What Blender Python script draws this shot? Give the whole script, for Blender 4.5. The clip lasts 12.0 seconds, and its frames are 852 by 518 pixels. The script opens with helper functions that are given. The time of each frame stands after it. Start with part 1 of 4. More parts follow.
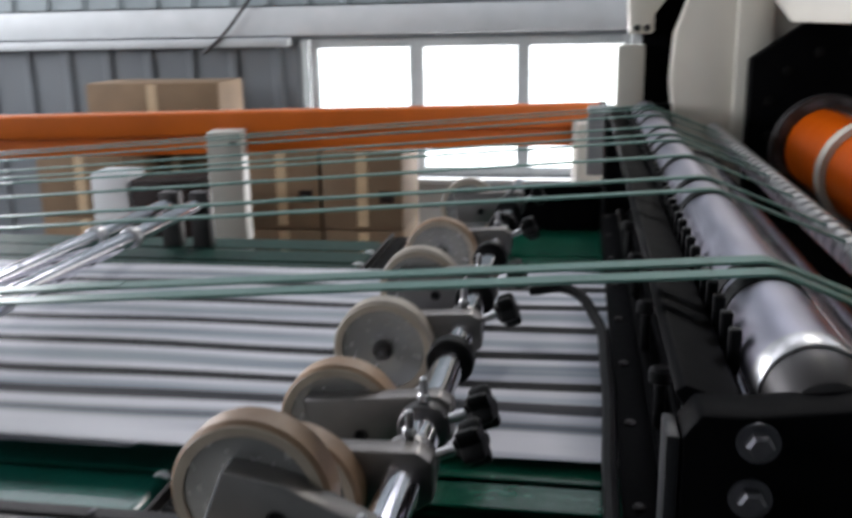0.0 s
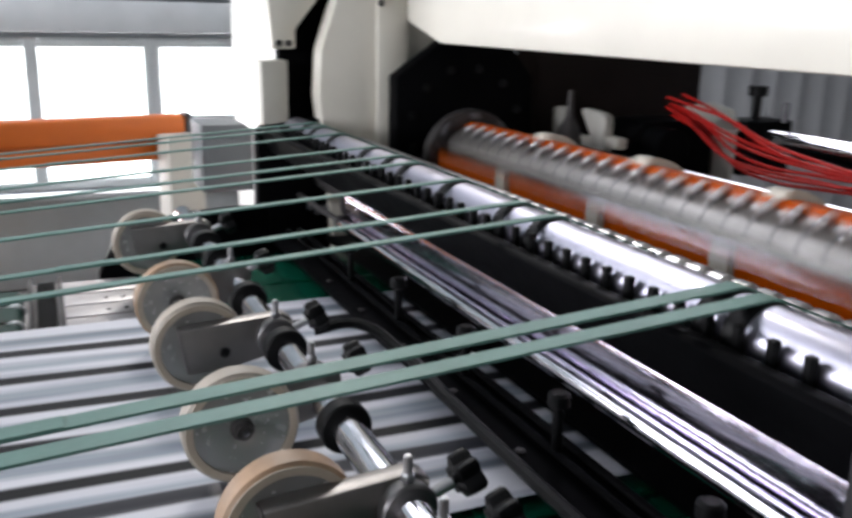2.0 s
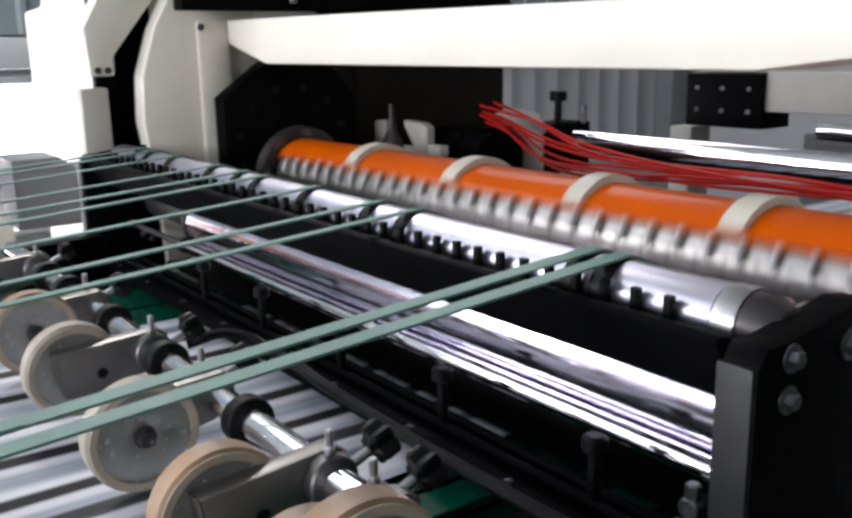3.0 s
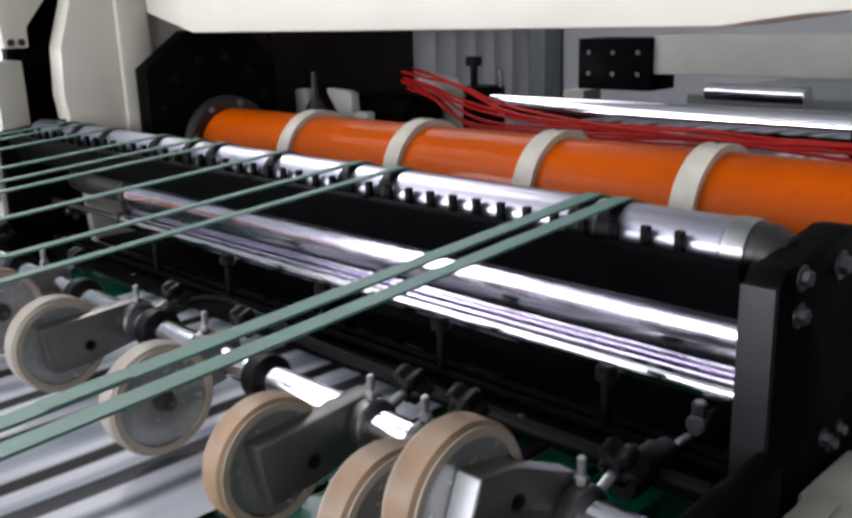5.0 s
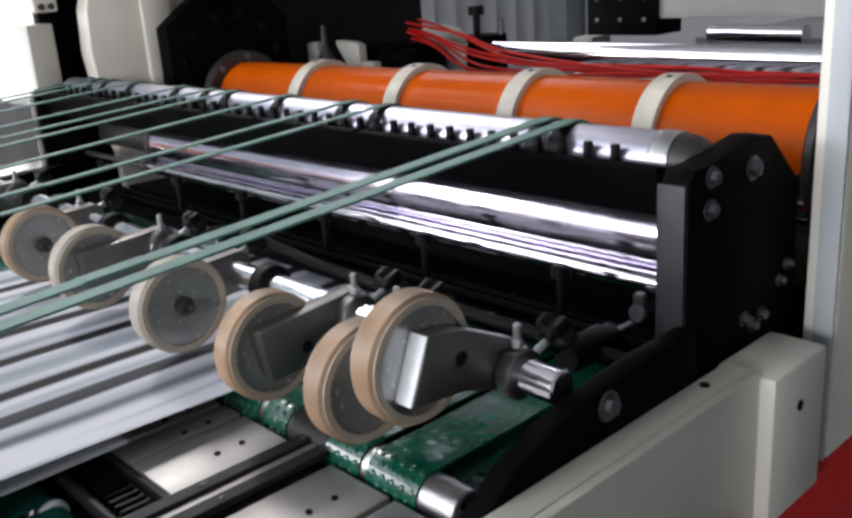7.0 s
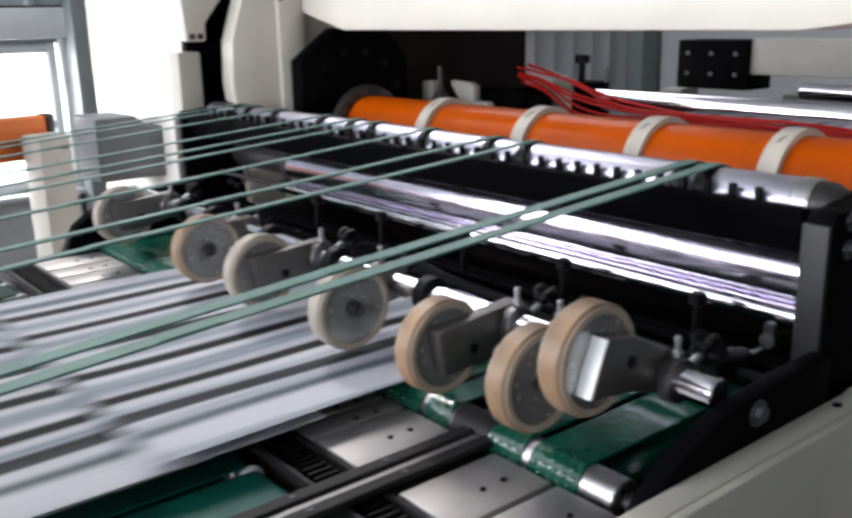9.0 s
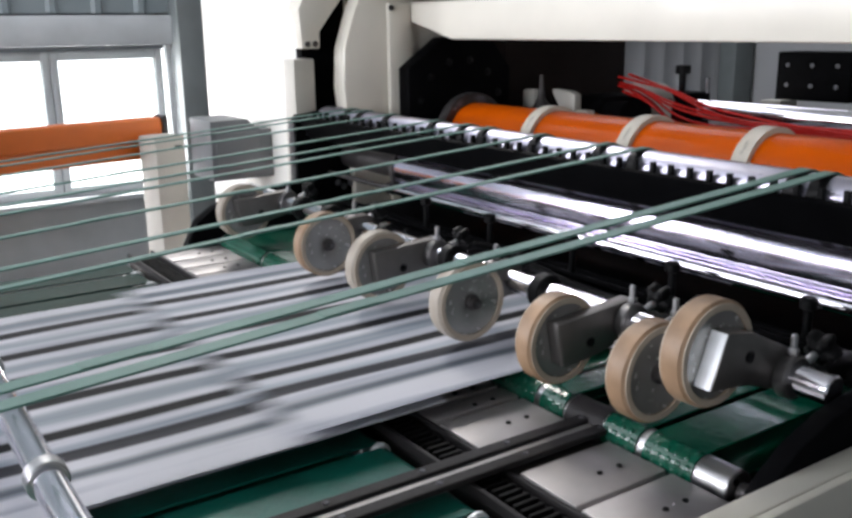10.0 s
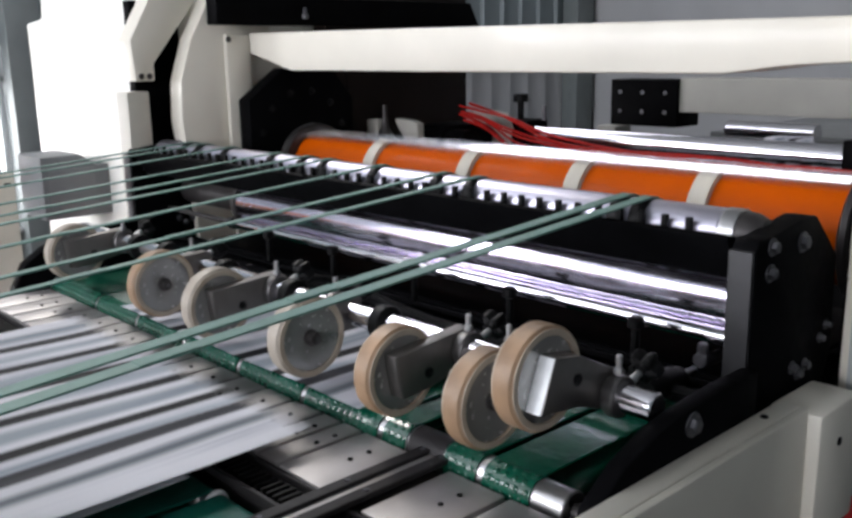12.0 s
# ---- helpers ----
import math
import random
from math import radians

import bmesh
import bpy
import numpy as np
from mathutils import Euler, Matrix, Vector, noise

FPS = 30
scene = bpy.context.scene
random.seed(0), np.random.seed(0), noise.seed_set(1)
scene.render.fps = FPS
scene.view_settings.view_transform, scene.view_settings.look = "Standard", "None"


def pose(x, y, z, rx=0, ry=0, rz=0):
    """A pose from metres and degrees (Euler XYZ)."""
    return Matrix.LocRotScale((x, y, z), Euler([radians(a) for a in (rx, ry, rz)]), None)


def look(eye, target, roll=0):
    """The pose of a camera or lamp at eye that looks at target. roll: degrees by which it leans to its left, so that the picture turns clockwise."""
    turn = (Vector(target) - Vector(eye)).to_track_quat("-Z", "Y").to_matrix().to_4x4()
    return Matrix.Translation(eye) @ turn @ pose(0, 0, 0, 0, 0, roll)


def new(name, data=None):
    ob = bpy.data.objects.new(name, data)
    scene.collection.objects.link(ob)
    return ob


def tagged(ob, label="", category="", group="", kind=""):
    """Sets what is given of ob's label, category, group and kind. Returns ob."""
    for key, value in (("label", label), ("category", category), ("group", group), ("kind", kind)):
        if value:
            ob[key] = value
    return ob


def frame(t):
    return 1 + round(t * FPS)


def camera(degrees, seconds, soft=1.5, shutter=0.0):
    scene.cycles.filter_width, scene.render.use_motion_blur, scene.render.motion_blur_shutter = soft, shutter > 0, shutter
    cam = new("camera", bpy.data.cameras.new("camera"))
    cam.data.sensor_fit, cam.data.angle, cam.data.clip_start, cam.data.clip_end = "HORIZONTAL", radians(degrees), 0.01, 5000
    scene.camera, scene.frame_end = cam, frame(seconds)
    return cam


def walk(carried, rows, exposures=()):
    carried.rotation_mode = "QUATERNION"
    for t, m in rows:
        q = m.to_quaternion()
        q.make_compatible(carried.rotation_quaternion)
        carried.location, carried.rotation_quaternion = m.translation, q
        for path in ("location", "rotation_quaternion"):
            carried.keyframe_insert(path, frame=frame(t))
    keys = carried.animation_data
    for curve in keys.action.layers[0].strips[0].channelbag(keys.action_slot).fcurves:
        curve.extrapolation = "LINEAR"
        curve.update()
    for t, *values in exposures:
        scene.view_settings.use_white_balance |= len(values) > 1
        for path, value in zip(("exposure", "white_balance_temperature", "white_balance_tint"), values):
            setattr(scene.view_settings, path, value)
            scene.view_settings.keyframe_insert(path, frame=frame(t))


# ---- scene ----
cam = camera(50.7, 12.0, soft=3.0, shutter=0.6)
PATH = [
    (0, (0.036, 0.075, 1.637), (-0.300, 1.979, 1.125), -1.2),
    (0.5, (-0.039, 0.118, 1.627), (-0.125, 2.066, 1.183), -1.8),
    (1, (-0.132, 0.19, 1.6), (-0.012, 2.126, 1.113), -2.1),
    (1.5, (-0.222, 0.237, 1.607), (0.242, 2.122, 1.128), -0.4),
    (2, (-0.347, 0.203, 1.668), (0.419, 1.977, 1.153), 1.0),
    (2.5, (-0.403, 0.184, 1.641), (0.607, 1.842, 1.161), -0.8),
    (3, (-0.454, 0.174, 1.652), (0.694, 1.745, 1.19), -1.1),
    (5, (-0.59, 0.231, 1.644), (0.762, 1.607, 1.118), -1.8),
    (5.5, (-0.652, 0.181, 1.644), (0.729, 1.518, 1.089), -1.9),
    (6, (-0.652, 0.145, 1.641), (0.682, 1.539, 1.113), -3.1),
    (6.5, (-0.636, 0.1, 1.632), (0.642, 1.506, 1.008), -4.3),
    (8.5, (-0.791, 0.062, 1.65), (0.464, 1.529, 1.126), -1.4),
    (9, (-0.838, 0.066, 1.651), (0.374, 1.569, 1.128), -1.2),
    (9.5, (-0.905, 0.055, 1.651), (0.218, 1.636, 1.161), -1.0),
    (10, (-0.927, 0.043, 1.654), (0.15, 1.651, 1.152), -0.8),
    (10.5, (-0.916, 0.036, 1.656), (0.241, 1.597, 1.183), -0.4),
    (11, (-0.891, 0.039, 1.661), (0.347, 1.54, 1.194), -0.9),
    (11.5, (-0.88, 0.031, 1.662), (0.446, 1.459, 1.209), -0.9),
    (12, (-0.892, 0.031, 1.659), (0.434, 1.46, 1.211), -1.0),
]
EXPOSURES = [(0.0, -0.35), (1.0, -0.70), (1.5, -0.2), (2.5, 0.08), (3.0, 0.12), (5.0, -0.1), (6.5, 0.06), (8.5, 0.06), (9.5, -0.12), (12.0, -0.17)]
walk(cam, [(t, look(eye, target, roll)) for t, eye, target, roll in PATH], EXPOSURES)

# ---- light and exposure ----
world = bpy.data.worlds.new("sky_world")
scene.world = world
world.use_nodes = True
wn = world.node_tree.nodes
sky = wn.new("ShaderNodeTexSky")
sky.sky_type, sky.sun_disc = "NISHITA", False
sky.sun_elevation, sky.sun_rotation = radians(50), radians(150)
world.node_tree.links.new(sky.outputs[0], wn["Background"].inputs[0])
wn["Background"].inputs[1].default_value = 0.12
SUN = bpy.data.lights.new("sun", "SUN")
SUN.energy, SUN.angle, SUN.color = 1.2, radians(12), (1.0, 0.96, 0.9)
new("sun", SUN).matrix_world = look((2, 9, 9), (0, 1, 1))

WALL_Y = 6.1
HALL = (-6.0, 7.0, -4.5, WALL_Y, 4.6)
SKYLIGHTS = [(-3.2, 2.6), (0.0, 2.6), (3.2, 2.6)]


def window_lamp(name, m, sx, sy, watts, colour):
    data = bpy.data.lights.new(name, "AREA")
    data.shape, data.size, data.size_y, data.energy, data.color = "RECTANGLE", sx, sy, watts, colour
    new(name, data).matrix_world = m


for lx, lw in SKYLIGHTS:
    window_lamp("skylight_lamp", pose(lx, 4.95, HALL[4] + 0.05), lw - 0.1, 2.0, 62, (0.94, 0.935, 1.0))
window_lamp("window_lamp", pose(HALL[0] + 0.02, 1.9, 2.45, 84, 0, -90), 7.8, 1.3, 450, (0.94, 0.935, 1.0))
window_lamp("window_lamp", pose(-5.2, WALL_Y - 0.02, 2.75, -90, 0, 0), 1.3, 2.7, 190, (0.94, 0.935, 1.0))
window_lamp("window_lamp", pose(-0.4, WALL_Y + 0.02, 1.07, -90, 0, 0), 2.8, 0.8, 70, (1.0, 0.97, 1.0))


# ---- materials ----
def material(name, colour, rough=0.5, metal=0.0, scale=30.0, vary=0.15, bump=0.1, coat=0.0, fine=6.0, spots=0.0, stretch=(1, 1, 1), rand=0.0, spec=0.5):
    """A surface with broad and fine variation of colour, gloss and relief."""
    mat = bpy.data.materials.new(name)
    mat.use_nodes = True
    nt = mat.node_tree
    bs = nt.nodes["Principled BSDF"]
    n = lambda k: nt.nodes.new("ShaderNode" + k)
    co = n("TexCoord")
    mp = n("Mapping")
    mp.inputs["Scale"].default_value = stretch
    nt.links.new(co.outputs["Object"], mp.inputs[0])
    broad, grain = n("TexNoise"), n("TexNoise")
    broad.inputs["Scale"].default_value, broad.inputs["Detail"].default_value = scale, 5
    grain.inputs["Scale"].default_value, grain.inputs["Detail"].default_value = scale * fine, 4
    for tex in (broad, grain):
        nt.links.new(mp.outputs[0], tex.inputs["Vector"])
    ramp = n("ValToRGB")
    c = np.array(colour)
    ramp.color_ramp.elements[0].position, ramp.color_ramp.elements[1].position = 0.3, 0.7
    ramp.color_ramp.elements[0].color = (*np.clip(c * (1 - vary), 0, 1), 1)
    ramp.color_ramp.elements[1].color = (*np.clip(c * (1 + vary * 0.6), 0, 1), 1)
    nt.links.new(broad.outputs[0], ramp.inputs[0])
    out = ramp.outputs[0]
    if spots:
        dark = n("ValToRGB")
        dark.color_ramp.elements[0].position, dark.color_ramp.elements[1].position = 0.32, 0.46
        dark.color_ramp.elements[0].color = (*(c * (1 - spots)), 1)
        dark.color_ramp.elements[1].color = (1, 1, 1, 1)
        nt.links.new(grain.outputs[0], dark.inputs[0])
        mx = n("MixRGB")
        mx.blend_type, mx.inputs[0].default_value = "MULTIPLY", 0.7
        nt.links.new(out, mx.inputs[1])
        nt.links.new(dark.outputs[0], mx.inputs[2])
        out = mx.outputs[0]
    if rand:
        info, hsv = n("ObjectInfo"), n("HueSaturation")
        rng = n("MapRange")
        rng.inputs["To Min"].default_value, rng.inputs["To Max"].default_value = 1 - rand, 1 + rand
        nt.links.new(info.outputs["Random"], rng.inputs[0])
        nt.links.new(rng.outputs[0], hsv.inputs["Value"])
        nt.links.new(out, hsv.inputs["Color"])
        out = hsv.outputs[0]
    nt.links.new(out, bs.inputs["Base Color"])
    mr = n("MapRange")
    mr.inputs["To Min"].default_value, mr.inputs["To Max"].default_value = max(rough - 0.08, 0.02), min(rough + 0.1, 1)
    nt.links.new(grain.outputs[0], mr.inputs[0])
    nt.links.new(mr.outputs[0], bs.inputs["Roughness"])
    bs.inputs["Metallic"].default_value = metal
    bs.inputs["Coat Weight"].default_value = coat
    bs.inputs["Specular IOR Level"].default_value = spec
    if bump:
        bp = n("Bump")
        bp.inputs["Strength"].default_value, bp.inputs["Distance"].default_value = bump, 0.002
        nt.links.new(grain.outputs[0], bp.inputs["Height"])
        nt.links.new(bp.outputs[0], bs.inputs["Normal"])
    return mat


def padded(mat, pitch, depth):
    """Adds small raised pads to a belt surface, pitch metres apart."""
    nt = mat.node_tree
    bs = nt.nodes["Principled BSDF"]
    n = lambda k: nt.nodes.new("ShaderNode" + k)
    co, cell, bp = n("TexCoord"), n("TexVoronoi"), n("Bump")
    cell.feature = "SMOOTH_F1"
    cell.inputs["Scale"].default_value, cell.inputs["Randomness"].default_value = 1 / pitch, 0.6
    bp.inputs["Strength"].default_value, bp.inputs["Distance"].default_value = 0.25, depth
    nt.links.new(co.outputs["Object"], cell.inputs["Vector"])
    nt.links.new(cell.outputs["Distance"], bp.inputs["Height"])
    nt.links.new(bs.inputs["Normal"].links[0].from_socket, bp.inputs["Normal"])
    nt.links.new(bp.outputs[0], bs.inputs["Normal"])
    nt.links.new(bp.outputs[0], bs.inputs["Coat Normal"])


CREAM = material("cream_enamel", (0.72, 0.685, 0.60), 0.42, scale=6, vary=0.06, bump=0.06, coat=0.15)
# cream cabinet enamel whitened in place of the window glare on it
CREAM_GLARE = material("glare_cabinet_enamel", (0.84, 0.83, 0.77), 0.4, scale=6, vary=0.05, bump=0.05)
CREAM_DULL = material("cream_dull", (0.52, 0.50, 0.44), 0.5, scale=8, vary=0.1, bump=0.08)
BLACK = material("black_enamel", (0.003, 0.003, 0.0035), 0.48, scale=14, vary=0.3, bump=0.08, spec=0.02)
BLACK_RUB = material("black_plastic", (0.004, 0.004, 0.0045), 0.45, scale=40, vary=0.3, spec=0.15)
GREY_EDGE = material("dark_grey_steel", (0.009, 0.009, 0.011), 0.45, 0.3, scale=25, vary=0.3)
CHROME = material("chrome", (0.92, 0.90, 0.98), 0.11, 1.0, scale=9, vary=0.12, bump=0.02, stretch=(1, 0.3, 1))
# worn chrome; its lengthwise colour streaks also imitate reflected bands
CHROME_STREAKED = material("streaked_chrome", (0.68, 0.64, 0.76), 0.15, 1.0, scale=26, vary=0.25, bump=0.03, stretch=(1, 0.05, 1), fine=4)
SILVER = material("anodised_roller", (0.47, 0.46, 0.54), 0.3, 1.0, scale=12, vary=0.1, bump=0.03, stretch=(1, 0.4, 1))
STEEL = material("ground_steel", (0.52, 0.52, 0.53), 0.32, 1.0, scale=20, vary=0.2, bump=0.05)
ARM = material("milled_arm_steel", (0.22, 0.207, 0.20), 0.4, 0.9, scale=20, vary=0.15, bump=0.0)
KNIFE = material("ground_knife_steel", (0.34, 0.325, 0.31), 0.34, 1.0, scale=20, vary=0.2, bump=0.02)
STEEL_ARM = material("dark_machined_steel", (0.15, 0.145, 0.145), 0.4, 0.9, scale=20, vary=0.25, bump=0.05)
# steel whitened to look lit: lifted arm's end face, pulley shaft ends
STEEL_LIT = material("lit_milled_steel", (0.86, 0.88, 0.90), 0.45, 0.3, scale=30, vary=0.1, bump=0.05)
STEEL_PLATE = material("table_steel", (0.44, 0.42, 0.415), 0.48, 0.7, scale=9, vary=0.2, bump=0.04)
RAIL_DARK = material("dull_black_steel", (0.022, 0.020, 0.021), 0.55, 0.0, scale=14, vary=0.4, bump=0.05, spec=0.3)
STEEL_DARK = material("dirty_steel", (0.05, 0.046, 0.046), 0.42, 0.5, scale=14, vary=0.4, bump=0.06)
BOLT = material("zinc_bolt", (0.17, 0.17, 0.185), 0.42, 1.0, scale=60, vary=0.2)
# belt green raised in place of direct light on the near belts
GREEN_LIT = material("lit_green_belt", (0.005, 0.13, 0.098), 0.32, scale=16, vary=0.25, bump=0.35, coat=0.45)
GREEN_PADDED = material("padded_green_belt", (0.002, 0.075, 0.043), 0.2, scale=16, vary=0.25, bump=0.1, coat=0.25)
padded(GREEN_PADDED, 0.015, 0.0016)
GREEN_SHADED = material("shaded_green_belt", (0.004, 0.036, 0.027), 0.5, scale=16, vary=0.25, bump=0.06, spec=0.15)
GREEN_TAPE = material("green_tape", (0.10, 0.215, 0.18), 0.38, scale=30, vary=0.12, bump=0.08)
ORANGE = material("orange_enamel", (0.53, 0.083, 0.0), 0.4, scale=7, vary=0.14, bump=0.02, coat=0.12, spec=0.06)
ORANGE_DULL = material("orange_guard_paint", (0.72, 0.16, 0.015), 0.4, scale=6, vary=0.12, bump=0.05)
RING = material("pale_nylon", (0.56, 0.53, 0.45), 0.5, scale=35, vary=0.15, bump=0.1)
TYRE = material("amber_polyurethane", (0.33, 0.21, 0.125), 0.45, scale=24, vary=0.32, bump=0.1, rand=0.1)
TYRE_PALE = material("pale_polyurethane", (0.37, 0.325, 0.27), 0.45, scale=24, vary=0.2, bump=0.1)
TYRE_EDGE = material("worn_polyurethane", (0.44, 0.37, 0.29), 0.5, scale=30, vary=0.15, bump=0.1)
DISC = material("grey_wheel_disc", (0.42, 0.415, 0.405), 0.24, 0.6, scale=18, vary=0.15, bump=0.02)
RED = material("red_enamel", (0.55, 0.012, 0.012), 0.35, scale=8, vary=0.12, bump=0.05)
HOSE = material("red_hose", (0.32, 0.005, 0.003), 0.5, scale=30, vary=0.15, spec=0.2)
CARTON = material("brown_cardboard", (0.16, 0.105, 0.058), 0.8, scale=5, vary=0.18, bump=0.15, rand=0.15)
TAPE = material("parcel_tape", (0.45, 0.33, 0.2), 0.35, scale=20, vary=0.1)
CONCRETE = material("concrete_floor", (0.15, 0.145, 0.14), 0.6, scale=1.2, vary=0.25, bump=0.1, fine=14, spots=0.3)
WALL_BLUE = material("blue_grey_cladding", (0.20, 0.235, 0.245), 0.5, scale=1.5, vary=0.12, bump=0.04, stretch=(1, 1, 0.3))
WALL_GREY = material("grey_cladding", (0.12, 0.135, 0.145), 0.55, scale=1.5, vary=0.15, bump=0.04)
# cladding tone raised in place of the light that falls on this side
CLAD_LIT = material("lit_grey_cladding", (0.41, 0.415, 0.42), 0.5, scale=1.5, vary=0.1, bump=0.04, stretch=(1, 1, 0.3))
TRIM = material("pale_trim", (0.44, 0.465, 0.47), 0.5, scale=6, vary=0.08)
COLUMN = material("column_paint", (0.16, 0.18, 0.18), 0.5, scale=6, vary=0.12)
CABINET = material("grey_cabinet_paint", (0.15, 0.16, 0.165), 0.5, scale=7, vary=0.1)
BEIGE = material("beige_beam_paint", (0.36, 0.35, 0.315), 0.5, scale=6, vary=0.08)
BROWN = material("dark_brown_panel", (0.014, 0.009, 0.008), 0.5, scale=6, vary=0.3, spec=0.12)


def paper_material():
    """White printed sheet: dark and grey lengthwise bands on a slightly uneven white."""
    mat = material("printed_paper", (0.66, 0.665, 0.71), 0.55, scale=3, vary=0.06, bump=0.05, spec=0.08)
    nt = mat.node_tree
    bs = nt.nodes["Principled BSDF"]
    n = lambda k: nt.nodes.new("ShaderNode" + k)
    base = bs.inputs["Base Color"].links[0].from_socket
    co, sep = n("TexCoord"), n("SeparateXYZ")
    nt.links.new(co.outputs["Object"], sep.inputs[0])
    wave = n("TexNoise")
    wave.inputs["Scale"].default_value = 4
    nt.links.new(co.outputs["Object"], wave.inputs["Vector"])
    wob = n("Math")
    wob.operation, wob.inputs[1].default_value = "MULTIPLY_ADD", 0.016
    nt.links.new(wave.outputs[0], wob.inputs[0])
    nt.links.new(sep.outputs[1], wob.inputs[2])
    ink = n("MapRange")
    ink.inputs["From Min"].default_value, ink.inputs["From Max"].default_value = 0.90, 1.66
    nt.links.new(sep.outputs[1], ink.inputs[0])
    soft = n("MapRange")
    soft.inputs["From Min"].default_value, soft.inputs["From Max"].default_value = 0.908, 1.668
    nt.links.new(wob.outputs[0], soft.inputs[0])
    for src, bands, edge in ((ink, DARK_BANDS, 0.003), (soft, GREY_BANDS, 0.007)):
        r = n("ValToRGB")
        nt.links.new(src.outputs[0], r.inputs[0])
        e = r.color_ramp.elements
        e[0].position, e[0].color, e[1].position, e[1].color = 0.0, (1, 1, 1, 1), 1.0, (1, 1, 1, 1)
        for a, b, v in bands:
            for y, k in ((a - edge, 1.0), (a + edge, v), (b - edge, v), (b + edge, 1.0)):
                p = e.new((y - 0.90) / 0.76)
                p.color = (k if k in (1.0,) or k < 0.25 else k * 0.9, k, min(k * 1.05, 1), 1)
        mx = n("MixRGB")
        mx.blend_type, mx.inputs[0].default_value = "MULTIPLY", 1.0
        nt.links.new(base, mx.inputs[1])
        nt.links.new(r.outputs[0], mx.inputs[2])
        base = mx.outputs[0]
    # long uneven streaks in the printing
    mp2, streak, sr = n("Mapping"), n("TexNoise"), n("ValToRGB")
    mp2.inputs["Scale"].default_value = (1.6, 34, 1)
    nt.links.new(co.outputs["Object"], mp2.inputs[0])
    nt.links.new(mp2.outputs[0], streak.inputs["Vector"])
    streak.inputs["Scale"].default_value, streak.inputs["Detail"].default_value = 1.0, 3
    sr.color_ramp.elements[0].position, sr.color_ramp.elements[0].color = 0.36, (0.66, 0.68, 0.72, 1)
    sr.color_ramp.elements[1].position, sr.color_ramp.elements[1].color = 0.52, (1, 1, 1, 1)
    nt.links.new(streak.outputs[0], sr.inputs[0])
    mx = n("MixRGB")
    mx.blend_type, mx.inputs[0].default_value = "MULTIPLY", 1.0
    nt.links.new(base, mx.inputs[1])
    nt.links.new(sr.outputs[0], mx.inputs[2])
    base = mx.outputs[0]
    nt.links.new(base, bs.inputs["Base Color"])
    return mat


# (from y, to y, tint) of the printed bands
DARK_BANDS = [(1.095, 1.121, 0.02), (1.199, 1.226, 0.03), (1.304, 1.331, 0.03), (1.409, 1.436, 0.035), (1.510, 1.538, 0.035), (1.028, 1.058, 0.09)]
GREY_BANDS = [(0.979, 1.001, 0.3), (1.058, 1.072, 0.7), (1.140, 1.178, 0.55), (1.245, 1.272, 0.62), (1.352, 1.385, 0.55), (1.458, 1.480, 0.6), (1.56, 1.59, 0.45)]
PAPER = paper_material()
GLASS = bpy.data.materials.new("window_glass")
GLASS.use_nodes = True
gb = GLASS.node_tree.nodes["Principled BSDF"]
gb.inputs["Transmission Weight"].default_value, gb.inputs["Roughness"].default_value, gb.inputs["IOR"].default_value = 1.0, 0.02, 1.05
gb.inputs["Base Color"].default_value = (0.96, 0.98, 0.98, 1)
OUTSIDE = bpy.data.materials.new("bright_outside")
OUTSIDE.use_nodes = True
ob_ = OUTSIDE.node_tree.nodes
em = ob_.new("ShaderNodeEmission")
em.inputs[0].default_value, em.inputs[1].default_value = (0.95, 0.98, 1.0, 1), 5.0
OUTSIDE.node_tree.links.new(em.outputs[0], ob_["Material Output"].inputs[0])


# ---- mesh helpers ----
def finish(name, bm, mat, smooth=True):
    me = bpy.data.meshes.new(name)
    bm.normal_update()
    bm.to_mesh(me)
    bm.free()
    for m in (mat if isinstance(mat, (list, tuple)) else [mat]):
        me.materials.append(m)
    if smooth:
        me.shade_smooth()
        me.set_sharp_from_angle(angle=radians(35))
    return me


def thing(name, label, category, loc=(0, 0, 0), group="", kind=""):
    ob = new(name)
    ob.location = loc
    return tagged(ob, label, category, group, kind)


def part(name, bm, mat, parent=None, label="", loc=None):
    ob = new(name, finish(name, bm, mat) if isinstance(bm, bmesh.types.BMesh) else bm)
    if parent:
        ob.parent = parent
    if loc:
        ob.location = loc
    if label:
        tagged(ob, label)
    return ob


def solo(name, bm, mat, label, category, group="", kind="", loc=(0, 0, 0)):
    ob = part(name, bm, mat, None, "", loc)
    return tagged(ob, label, category, group, kind)


def bevelled(bm, w, seg=2):
    if w:
        bmesh.ops.bevel(bm, geom=bm.edges[:], offset=w, segments=seg, affect="EDGES", profile=0.5, clamp_overlap=True)
    return bm


def box(x0, x1, y0, y1, z0, z1, bev=0.002, seg=2):
    bm = bmesh.new()
    m = Matrix.Translation(((x0 + x1) / 2, (y0 + y1) / 2, (z0 + z1) / 2)) @ Matrix.Diagonal((x1 - x0, y1 - y0, z1 - z0, 1))
    bmesh.ops.create_cube(bm, size=1, matrix=m)
    return bevelled(bm, bev, seg)


def add(bm, other):
    me = bpy.data.meshes.new("joint")
    other.to_mesh(me)
    other.free()
    bm.from_mesh(me)
    bpy.data.meshes.remove(me)
    return bm


